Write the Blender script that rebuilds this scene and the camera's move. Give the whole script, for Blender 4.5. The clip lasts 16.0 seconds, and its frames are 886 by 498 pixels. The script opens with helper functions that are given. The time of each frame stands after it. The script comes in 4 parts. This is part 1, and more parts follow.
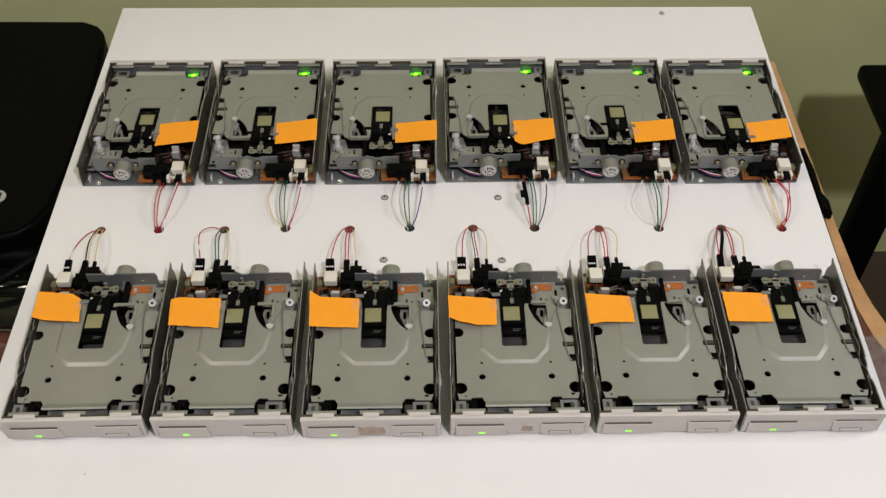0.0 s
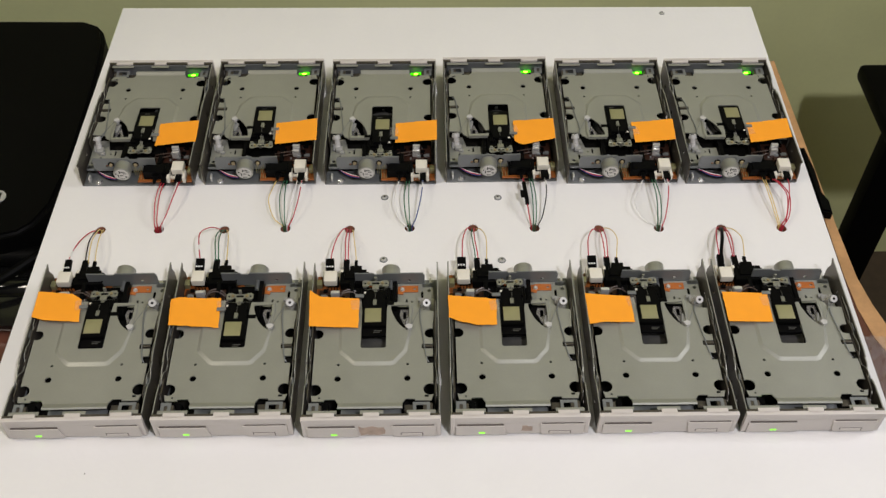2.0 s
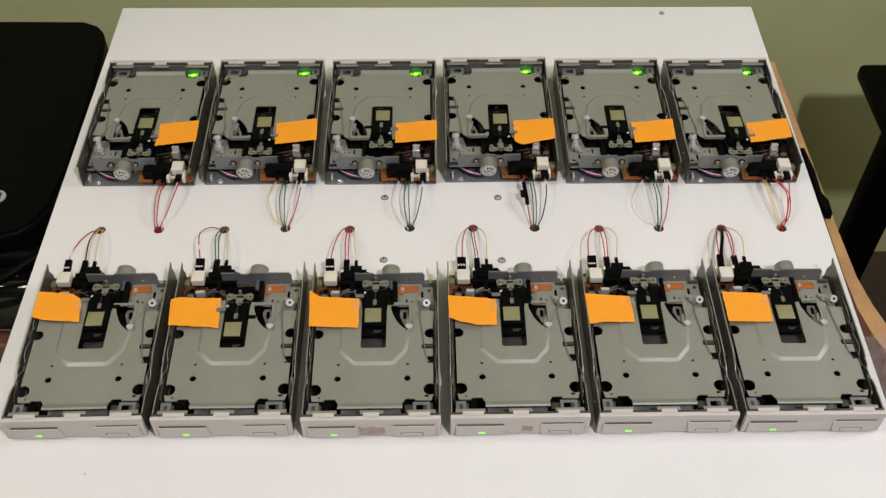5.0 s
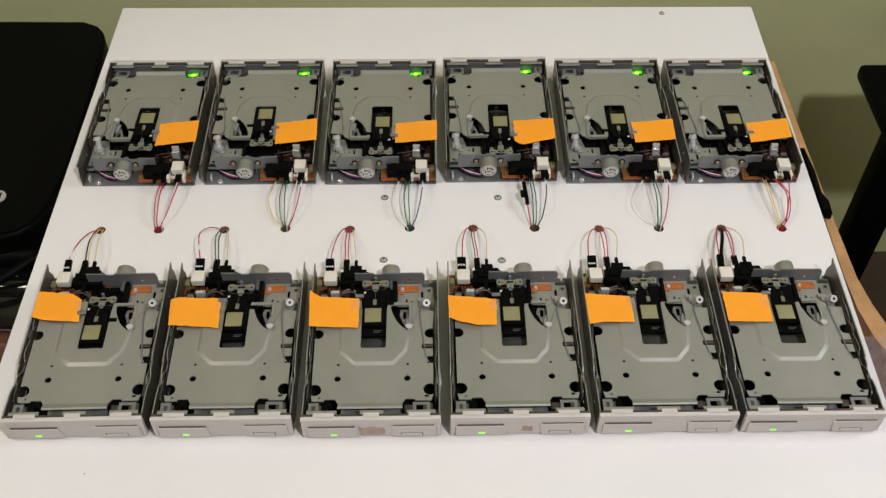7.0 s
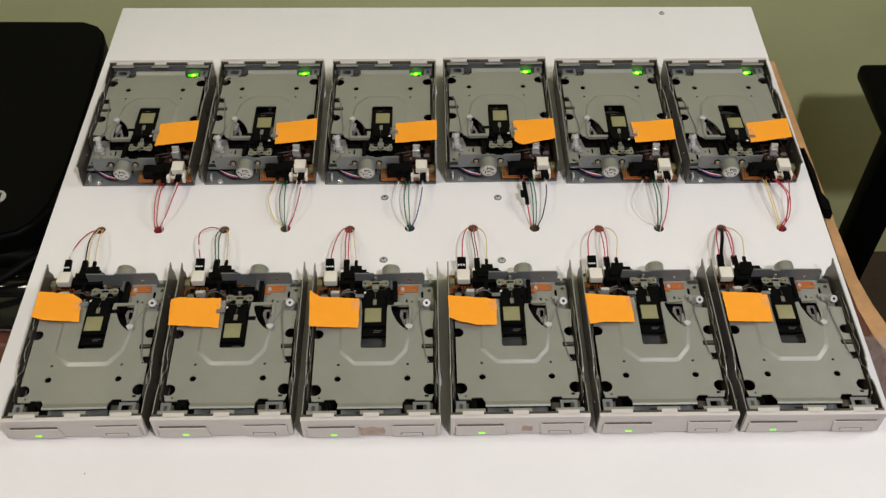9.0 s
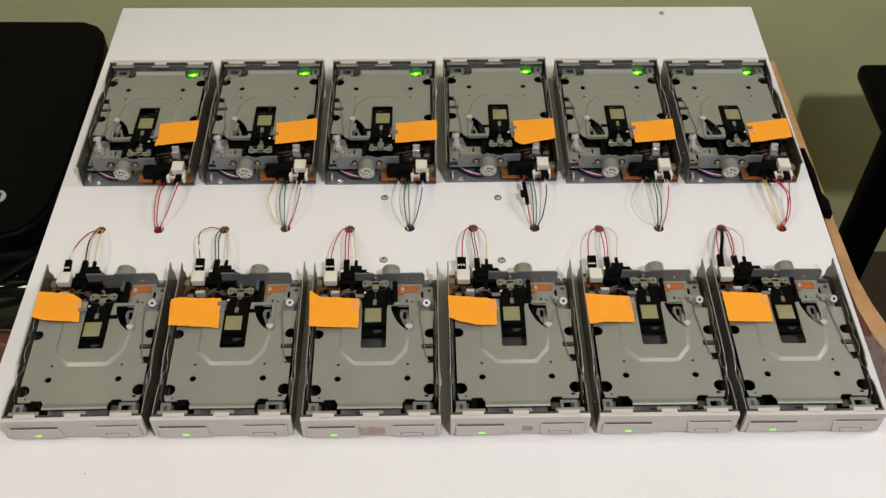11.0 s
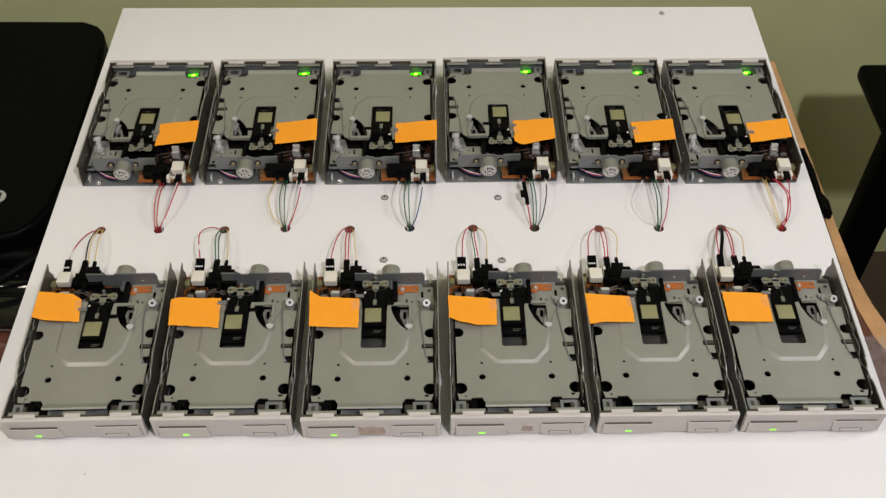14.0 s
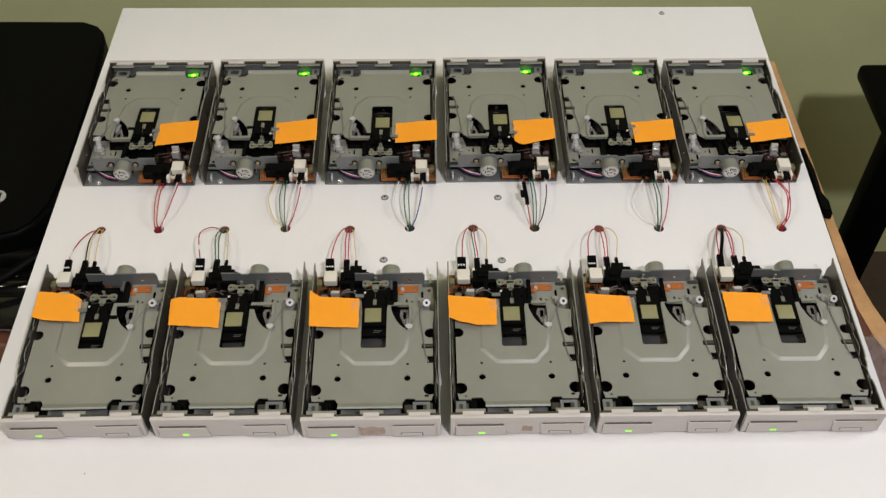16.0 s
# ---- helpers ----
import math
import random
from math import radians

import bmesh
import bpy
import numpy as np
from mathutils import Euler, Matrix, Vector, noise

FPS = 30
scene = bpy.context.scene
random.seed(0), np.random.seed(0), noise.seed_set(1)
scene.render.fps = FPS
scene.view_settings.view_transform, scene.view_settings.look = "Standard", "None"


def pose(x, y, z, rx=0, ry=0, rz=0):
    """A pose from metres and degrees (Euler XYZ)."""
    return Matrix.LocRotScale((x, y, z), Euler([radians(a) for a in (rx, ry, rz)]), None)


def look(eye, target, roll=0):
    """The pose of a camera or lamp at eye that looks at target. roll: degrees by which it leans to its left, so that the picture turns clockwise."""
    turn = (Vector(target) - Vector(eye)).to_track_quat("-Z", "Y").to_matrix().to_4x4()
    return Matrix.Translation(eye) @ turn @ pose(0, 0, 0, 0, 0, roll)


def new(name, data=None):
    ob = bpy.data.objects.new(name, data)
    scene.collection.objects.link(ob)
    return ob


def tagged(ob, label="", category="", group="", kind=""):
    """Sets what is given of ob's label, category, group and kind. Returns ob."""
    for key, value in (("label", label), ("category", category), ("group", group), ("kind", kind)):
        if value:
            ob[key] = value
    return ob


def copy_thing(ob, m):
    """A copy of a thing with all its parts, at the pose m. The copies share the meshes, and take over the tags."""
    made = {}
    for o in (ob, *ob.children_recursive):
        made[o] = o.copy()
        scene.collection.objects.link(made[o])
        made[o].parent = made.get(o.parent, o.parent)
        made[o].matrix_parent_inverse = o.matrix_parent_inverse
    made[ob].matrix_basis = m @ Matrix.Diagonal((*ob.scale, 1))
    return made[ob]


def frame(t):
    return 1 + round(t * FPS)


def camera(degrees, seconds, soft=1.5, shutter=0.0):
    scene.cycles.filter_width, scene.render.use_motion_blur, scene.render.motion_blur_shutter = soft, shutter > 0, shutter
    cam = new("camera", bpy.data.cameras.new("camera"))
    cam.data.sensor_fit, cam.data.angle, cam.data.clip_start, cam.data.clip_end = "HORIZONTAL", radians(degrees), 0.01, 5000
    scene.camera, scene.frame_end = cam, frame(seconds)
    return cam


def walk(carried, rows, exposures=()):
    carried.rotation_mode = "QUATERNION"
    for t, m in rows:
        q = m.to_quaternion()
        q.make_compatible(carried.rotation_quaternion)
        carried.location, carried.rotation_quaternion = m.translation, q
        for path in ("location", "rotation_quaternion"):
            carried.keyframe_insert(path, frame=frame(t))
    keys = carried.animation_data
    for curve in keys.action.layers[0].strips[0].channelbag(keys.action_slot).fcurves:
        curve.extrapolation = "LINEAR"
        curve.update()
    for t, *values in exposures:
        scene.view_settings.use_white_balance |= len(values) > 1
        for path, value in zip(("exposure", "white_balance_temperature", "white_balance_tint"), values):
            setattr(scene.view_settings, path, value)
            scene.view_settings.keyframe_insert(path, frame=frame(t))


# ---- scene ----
cam = camera(47.23, 16.0, soft=1.4)
EYE = (0.0453, -0.3879, 0.6572)
VIEW = look(EYE, (0.0545, 0.1362, 0.0529), 0.095)
walk(cam, [(0.0, VIEW), (16.0, VIEW)], exposures=[(0.0, 0.0), (16.0, 0.0)])

# ---- light: lamps left and right, a key, an added fill, and a dim room ----
world = bpy.data.worlds.new("room_air")
world.use_nodes = True
world.node_tree.nodes["Background"].inputs[0].default_value = (1.0, 0.95, 0.88, 1)
world.node_tree.nodes["Background"].inputs[1].default_value = 0.008
scene.world = world


def lamp(name, eye, target, size, watts, colour):
    data = bpy.data.lights.new(name, "AREA")
    data.shape, data.size, data.energy, data.color = "DISK", size, watts, colour
    ob = new(name, data)
    ob.matrix_world = look(eye, target)
    return ob


# Added fill from the front left, below the ceiling; no such lamp is known
lamp("front_fill_light", (-0.62, -1.32, 1.52), (0.1, 0.1, 0), 0.3, 4.0, (1.0, 0.975, 1.0))
lamp("key_light", (0.60, -0.82, 1.66), (0.1, 0.0, 0), 0.13, 18.0, (1.0, 0.98, 1.045))


def spot_lamp(name, eye, target, radius, watts, cone, colour):
    """A spot lamp, its one cone of light kept narrow so little reaches the wall."""
    data = bpy.data.lights.new(name, "SPOT")
    data.shadow_soft_size, data.energy, data.color, data.spot_size, data.spot_blend = radius, watts, colour, radians(cone), 0.35
    ob = new(name, data)
    ob.matrix_world = look(eye, target)
    return ob


spot_lamp("floor_lamp_light", (1.45, 0.28, 1.20), (0.08, 0.24, 0), 0.2, 32, 52, (1.0, 0.98, 1.04))
spot_lamp("corner_lamp_light", (-0.95, -0.15, 1.50), (-0.10, 0.05, 0), 0.2, 33.5, 43, (1.0, 0.90, 0.76))

# ---- materials ----


def shader(name, colour, rough=0.5, metal=0.0, vary=0.12, scale=60.0, bump=0.0, fine=600.0, coat=0.0, tint=None, emit=None, strength=0.0, rvary=0.1, alpha=None, spec=0.5):
    m = bpy.data.materials.new(name)
    m.use_nodes = True
    nt = m.node_tree
    b = nt.nodes["Principled BSDF"]
    b.inputs["Roughness"].default_value, b.inputs["Metallic"].default_value = rough, metal
    b.inputs["Coat Weight"].default_value = coat
    b.inputs["Specular IOR Level"].default_value = spec
    co = nt.nodes.new("ShaderNodeTexCoord")
    n1 = nt.nodes.new("ShaderNodeTexNoise")
    n1.inputs["Scale"].default_value, n1.inputs["Detail"].default_value = scale, 4
    nt.links.new(co.outputs["Object"], n1.inputs["Vector"])
    n2 = nt.nodes.new("ShaderNodeTexNoise")
    n2.inputs["Scale"].default_value, n2.inputs["Detail"].default_value = fine, 2
    nt.links.new(co.outputs["Object"], n2.inputs["Vector"])
    ramp = nt.nodes.new("ShaderNodeMix")
    ramp.data_type = "RGBA"
    dark = tint or tuple(c * (1 - 2 * vary) for c in colour)
    ramp.inputs[6].default_value, ramp.inputs[7].default_value = (*dark, 1), (*(min(1, c * (1 + vary)) for c in colour), 1)
    half = nt.nodes.new("ShaderNodeMath")
    half.operation = "MULTIPLY_ADD"
    half.inputs[1].default_value, half.inputs[2].default_value = 0.25, 0.0
    nt.links.new(n2.outputs[0], half.inputs[0])
    add = nt.nodes.new("ShaderNodeMath")
    add.operation = "MULTIPLY_ADD"
    add.inputs[1].default_value = 0.9
    nt.links.new(n1.outputs[0], add.inputs[0])
    nt.links.new(half.outputs[0], add.inputs[2])
    nt.links.new(add.outputs[0], ramp.inputs[0])
    nt.links.new(ramp.outputs[2], b.inputs["Base Color"])
    rr = nt.nodes.new("ShaderNodeMapRange")
    rr.inputs[3].default_value, rr.inputs[4].default_value = max(0.02, rough - rvary), min(1, rough + rvary)
    nt.links.new(n1.outputs[0], rr.inputs[0])
    nt.links.new(rr.outputs[0], b.inputs["Roughness"])
    if bump:
        bp = nt.nodes.new("ShaderNodeBump")
        bp.inputs["Strength"].default_value, bp.inputs["Distance"].default_value = bump, 0.0006
        nt.links.new(n2.outputs[0], bp.inputs["Height"])
        nt.links.new(bp.outputs[0], b.inputs["Normal"])
    if emit:
        b.inputs["Emission Color"].default_value, b.inputs["Emission Strength"].default_value = (*emit, 1), strength
    if alpha is not None:
        b.inputs["Alpha"].default_value = alpha
    return m


M = {
    "white": shader("white_paint", (0.80, 0.785, 0.77), 0.42, 0, 0.03, 9, 0.16, 220),
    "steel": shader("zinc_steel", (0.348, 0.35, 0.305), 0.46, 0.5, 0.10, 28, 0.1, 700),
    # Darkened copy of the zinc steel: shade between and inside the drives, as colour
    "shaded_steel": shader("gap_shade_steel", (0.118, 0.104, 0.086), 0.36, 0.6, 0.14, 45, 0.1, 700),
    "bright": shader("bright_metal", (0.66, 0.65, 0.62), 0.28, 0.5, 0.08, 120),
    "bracket": shader("bracket_steel", (0.22, 0.23, 0.23), 0.5, 0.45, 0.06, 60),
    "bezel": shader("beige_plastic", (0.60, 0.555, 0.515), 0.5, 0, 0.06, 30, 0.1, 900),
    "bezel_worn": shader("bezel_stain", (0.45, 0.34, 0.27), 0.6, 0, 0.3, 160, 0.1, 900),
    "black": shader("black_plastic", (0.0035, 0.0035, 0.0035), 0.34, 0, 0.2, 90, spec=0.04),
    # Near-black for print and specks, and for shade in wells, slots and recesses
    "blacker": shader("shade_and_print_black", (0.007, 0.0065, 0.006), 0.6, 0, 0.2, 90, spec=0.1),
    "gloss": shader("gloss_black", (0.006, 0.006, 0.006), 0.17, 0, 0.2, 20, coat=0.5, rvary=0.05),
    "satin": shader("satin_black", (0.0025, 0.0025, 0.0024), 0.5, 0, 0.2, 30, 0.1, 900, spec=0.05),
    "rotor": shader("dark_rotor", (0.11, 0.108, 0.10), 0.3, 0.4, 0.2, 60),
    "gold": shader("head_shield", (0.37, 0.35, 0.19), 0.45, 0.5, 0.06, 150),
    "pcb": shader("brown_board", (0.31, 0.09, 0.016), 0.45, 0, 0.2, 120),
    "pcb_dark": shader("dark_board", (0.032, 0.011, 0.006), 0.4, 0, 0.4, 90),
    "flex": shader("flex_foil", (0.42, 0.125, 0.025), 0.35, 0, 0.12, 150),
    "ribbon": shader("brown_ribbon", (0.075, 0.05, 0.04), 0.35, 0, 0.2, 120),
    "cream": shader("cream_plastic", (0.72, 0.68, 0.58), 0.45, 0, 0.03, 80),
    "grey_nylon": shader("grey_nylon", (0.30, 0.30, 0.285), 0.4, 0, 0.15, 160),
    "nylon": shader("white_nylon", (0.50, 0.49, 0.47), 0.4, 0, 0.1, 160),
    "tape": shader("orange_paper", (0.98, 0.36, 0.014), 0.75, 0, 0.05, 90, 0.25, 1500),
    "smoky": shader("smoky_plastic", (0.30, 0.29, 0.27), 0.2, 0, 0.1, 200, alpha=0.38),
    "clear": shader("clear_tape", (0.62, 0.56, 0.5), 0.22, 0, 0.15, 200, alpha=0.07, spec=0.2),
    "clamp": shader("clamp_metal", (0.33, 0.33, 0.285), 0.3, 0.6, 0.2, 260),
    "brass": shader("brassy_screw", (0.42, 0.34, 0.2), 0.35, 0.6, 0.15, 200),
    "chrome": shader("chrome_screw", (0.8, 0.8, 0.8), 0.16, 0.85, 0.05, 200, rvary=0.06),
    # Darker beige: shade of the slot ridge and button gap as a colour
    "groove": shader("bezel_shade", (0.125, 0.105, 0.09), 0.7, 0, 0.2, 90),
    "motor": shader("motor_can", (0.36, 0.36, 0.32), 0.36, 0.6, 0.16, 90),
    "label": shader("motor_label", (0.60, 0.58, 0.54), 0.45, 0, 0.25, 400),
    "led_body": shader("green_lens_body", (0.03, 0.35, 0.01), 0.2, 0, 0.1, 300, emit=(0.09, 1.0, 0.0), strength=0.8),
    "led_core": shader("green_lens_core", (0.4, 0.9, 0.1), 0.3, 0, 0.02, 60, emit=(0.60, 1.0, 0.06), strength=2.6),
    "led": shader("green_lens", (0.2, 0.9, 0.05), 0.3, 0, 0.02, 60, emit=(0.34, 1.0, 0.03), strength=0.95),
    "red": shader("red_wire", (0.46, 0.022, 0.045), 0.45, 0, 0.05, 200),
    "green": shader("green_wire", (0.015, 0.11, 0.05), 0.45, 0, 0.05, 200),
    "yellow": shader("yellow_wire", (0.68, 0.50, 0.17), 0.45, 0, 0.05, 200),
    "white_w": shader("white_wire", (0.75, 0.74, 0.72), 0.45, 0, 0.05, 200),
    "blue": shader("blue_wire", (0.02, 0.05, 0.20), 0.45, 0, 0.05, 200),
    "hole": shader("bare_chipboard", (0.36, 0.15, 0.09), 0.8, 0, 0.3, 300, 0.4, 900),
    "wood": shader("oiled_wood", (0.13, 0.05, 0.032), 0.22, 0, 0.25, 25, 0.1, 300),
    "paper": shader("edge_wood", (0.58, 0.32, 0.14), 0.34, 0, 0.25, 45, 0.1, 300),
    "plaster": shader("olive_wall", (0.80, 0.82, 0.42), 0.85, 0, 0.07, 9, 0.3, 120),
    "ceil": shader("ceiling_white", (0.78, 0.75, 0.68), 0.9, 0, 0.03, 3),
    "carpet": shader("brown_carpet", (0.10, 0.07, 0.045), 0.95, 0, 0.2, 60, 0.5, 400),
    "film": shader("clear_film", (0.8, 0.78, 0.78), 0.06, 0, 0.05, 60, alpha=0.18, rvary=0.04, spec=1.0),
    "silver": shader("silver_badge", (0.7, 0.7, 0.7), 0.3, 0.6, 0.05, 60),
}

# ---- mesh helpers (millimetres in, metres out) ----
MM = 0.001


def box(bm, x0, x1, y0, y1, z0, z1, bevel=0.0):
    r = bmesh.ops.create_cube(bm, size=1.0, matrix=Matrix.Translation(((x0 + x1) / 2, (y0 + y1) / 2, (z0 + z1) / 2)) @ Matrix.Diagonal((abs(x1 - x0), abs(y1 - y0), abs(z1 - z0), 1)))
    if bevel:
        es = {e for v in r["verts"] for e in v.link_edges}
        bmesh.ops.bevel(bm, geom=list(es), offset=bevel, segments=2, affect="EDGES", profile=0.6)


def rod(bm, p, q, r, r2=None, seg=16):
    p, q = Vector(p), Vector(q)
    d = q - p
    m = Matrix.Translation((p + q) / 2) @ d.to_track_quat("Z", "Y").to_matrix().to_4x4()
    bmesh.ops.create_cone(bm, cap_ends=True, segments=seg, radius1=r, radius2=r if r2 is None else r2, depth=d.length, matrix=m)


def tube(bm, pts, r, seg=6, steps=6):
    """A bent round wire through the points (Catmull-Rom)."""
    P = [Vector(p) for p in pts]
    line = []
    for i in range(len(P) - 1):
        a, b, c, d = P[max(i - 1, 0)], P[i], P[i + 1], P[min(i + 2, len(P) - 1)]
        for s in range(steps):
            t = s / steps
            line.append(0.5 * ((2 * b) + (c - a) * t + (2 * a - 5 * b + 4 * c - d) * t * t + (3 * b - a - 3 * c + d) * t ** 3))
    line.append(P[-1])
    rings = []
    side = None
    for i, p in enumerate(line):
        t = (line[min(i + 1, len(line) - 1)] - line[max(i - 1, 0)]).normalized()
        if side is None:
            side = t.orthogonal().normalized()
        side = (side - t * side.dot(t)).normalized()
        up = t.cross(side)
        rings.append([bm.verts.new(p + r * (math.cos(2 * math.pi * k / seg) * side + math.sin(2 * math.pi * k / seg) * up)) for k in range(seg)])
    for a, b in zip(rings, rings[1:]):
        for k in range(seg):
            bm.faces.new((a[k], a[(k + 1) % seg], b[(k + 1) % seg], b[k]))
    bm.faces.new(rings[0][::-1])
    bm.faces.new(rings[-1])


def disc(x, y, r, seg=16, a0=0.0, a1=360.0):
    n = seg if a1 - a0 >= 360 else seg + 1
    return [(x + r * math.cos(radians(a0 + (a1 - a0) * k / seg)), y + r * math.sin(radians(a0 + (a1 - a0) * k / seg))) for k in range(n)]


def sheet(bm, outer, holes, z0, z1, up=lambda x, y, z: (x, y, z)):
    """A flat sheet with holes, z0 to z1 thick."""
    edges, verts = [], []
    for loop in (outer, *holes):
        vs = [bm.verts.new((x, y, z1)) for x, y in loop]
        verts += vs
        edges += [bm.edges.new((vs[i], vs[(i + 1) % len(vs)])) for i in range(len(vs))]
    top = [g for g in bmesh.ops.triangle_fill(bm, use_beauty=True, edges=edges, normal=(0, 0, 1))["geom"] if isinstance(g, bmesh.types.BMFace)]
    ext = bmesh.ops.extrude_face_region(bm, geom=top)["geom"]
    low = [g for g in ext if isinstance(g, bmesh.types.BMVert)]
    for v in low:
        v.co.z = z0
    for v in verts + low:
        v.co = Vector(up(*v.co))


def upright(bm, profile, x0, x1, holes=()):
    """A sheet standing in the y-z plane from x0 to x1."""
    sheet(bm, profile, list(holes), x0, x1, up=lambda y, z, x: (x, y, z))


def finish(name, bm, material, scale=MM, smooth=True, angle=35):
    bmesh.ops.recalc_face_normals(bm, faces=bm.faces)
    bmesh.ops.scale(bm, vec=(scale, scale, scale), verts=bm.verts)
    me = bpy.data.meshes.new(name)
    if smooth:
        for f in bm.faces:
            f.smooth = True
        for e in bm.edges:
            if len(e.link_faces) != 2 or e.calc_face_angle(0) > radians(angle):
                e.smooth = False
    bm.to_mesh(me)
    bm.free()
    me.materials.append(M[material])
    return me


def part(name, bm, material, parent, label="", smooth=True, angle=35):
    ob = new(name, finish(name, bm, material, smooth=smooth, angle=angle))
    ob.parent = parent
    return tagged(ob, label)


def thing(name, m, label, category, group="", kind="", bm=None, material=None, scale=MM):
    ob = new(name, finish(name, bm, material, scale) if bm else None)
    ob.matrix_world = m
    return tagged(ob, label, category, group, kind)


def B():
    return bmesh.new()


# ---- the room ----
def slab(name, x0, x1, y0, y1, z0, z1, material, label, kind="structure", bevel=0.0):
    bm = B()
    box(bm, x0, x1, y0, y1, z0, z1, bevel)
    return tagged(new(name, finish(name, bm, material, 1.0)), label, name.split("_")[0], kind=kind)


slab("wall_north", -3.6, 3.6, 0.90, 1.0, -0.85, 1.75, "plaster", "olive green painted plaster wall behind the table")
slab("wall_south", -3.6, 3.6, -4.3, -4.2, -0.85, 1.75, "plaster", "olive green painted plaster wall")
slab("wall_west", -3.7, -3.6, -4.3, 1.0, -0.85, 1.75, "plaster", "olive green painted plaster wall")
slab("wall_east", 3.6, 3.7, -4.3, 1.0, -0.85, 1.75, "plaster", "olive green painted plaster wall")
slab("floor", -3.7, 3.7, -4.3, 1.0, -0.95, -0.85, "carpet", "dark brown carpeted floor")
slab("ceiling", -3.7, 3.7, -4.3, 1.0, 1.75, 1.85, "ceil", "plain white ceiling")


def table():
    t = thing("table", pose(0, 0, 0), "reddish brown wooden table under the white board", "table")
    edge = [(440, 528), (441, 400), (442, 283), (444, 208), (449, 176), (456, 150), (474, 112), (500, 75), (540, 40), (600, 10)]
    inner = [(434, 528), (433.5, 400), (433, 283), (432.5, 208), (434, 172), (440, 138), (457, 98), (485, 60), (528, 24), (590, -6)]
    bm = B()
    sheet(bm, [(-760, -420), (590, -420)] + inner[::-1] + [(-760, 528)], [], -110, -78)
    part("tabletop", bm, "wood", t)
    bm = B()
    sheet(bm, edge + inner[::-1], [], -110, -77.4)
    part("edge_band", bm, "paper", t, "lighter brown wooden edge band")
    for x in (-720, 400):
        for y in (-380, 490):
            bm = B()
            box(bm, x - 30, x + 30, y - 30, y + 30, -850, -110, 3)
            part("leg", bm, "wood", t)


table()

HOLES = [(-243, 208.3), (-192.3, 208.2), (-135.2, 207.3), (-82, 207.8), (-25.7, 206.3), (26.6, 206.8),
         (81.9, 205.9), (135.8, 205.1), (192, 203.6), (244.5, 203.4), (299.4, 202.6), (351.8, 201.8)]


def board():
    b = thing("mounting_board", pose(0, 0, 0), "white painted board with drilled cable holes, carrying floppy drives", "board")
    bm = B()
    sheet(bm, [(-297, -160), (388, -160), (395.5, 525.5), (-285.5, 533)], [disc(x, y, 4.4, 20) for x, y in HOLES], -16, 0)
    bmesh.ops.bevel(bm, geom=[e for e in bm.edges if e.calc_length() > 300 and e.verts[0].co.z > -1 and e.verts[1].co.z > -1 and len(e.link_faces) == 2 and e.calc_face_angle(0) > 1], offset=1.2, segments=2, affect="EDGES")
    part("panel", bm, "white", b)
    for x, y in HOLES:
        bm = B()
        rings = [[bm.verts.new((x + 4.38 * math.cos(k * math.pi / 10), y + 4.38 * math.sin(k * math.pi / 10), z)) for k in range(20)] for z in (-0.8, -15.5)]
        for k in range(20):
            bm.faces.new((rings[0][k], rings[0][(k + 1) % 20], rings[1][(k + 1) % 20], rings[1][k]))
        part("hole_wall", bm, "hole", b, "raw reddish chipboard inside the drilled hole")
    for x0, x1, y0, y1 in ((-290, -250, -150, 500), (340, 380, -150, 500)):
        bm = B()
        box(bm, x0, x1, y0, y1, -78, -16, 1)
        part("batten", bm, "white", b)


board()


# ---- the floppy drive, front at y = 0, in millimetres ----
def side_wall(bm, s):
    prof = [(1.3, 1), (147, 1), (147, 12), (143.5, 20), (146.5, 25.2), (140, 25), (54, 24.6), (50, 22.4), (44, 22.6), (40, 20), (33, 19.6), (30, 21.8), (25, 23.2), (16, 23.8), (1.3, 24)]
    upright(bm, prof, s * 49.4, s * 50.4, [disc(60, 9, 2.2, 10)[::-1], disc(21, 9, 2.2, 10)[::-1], disc(120, 14, 1.5, 10)[::-1]])


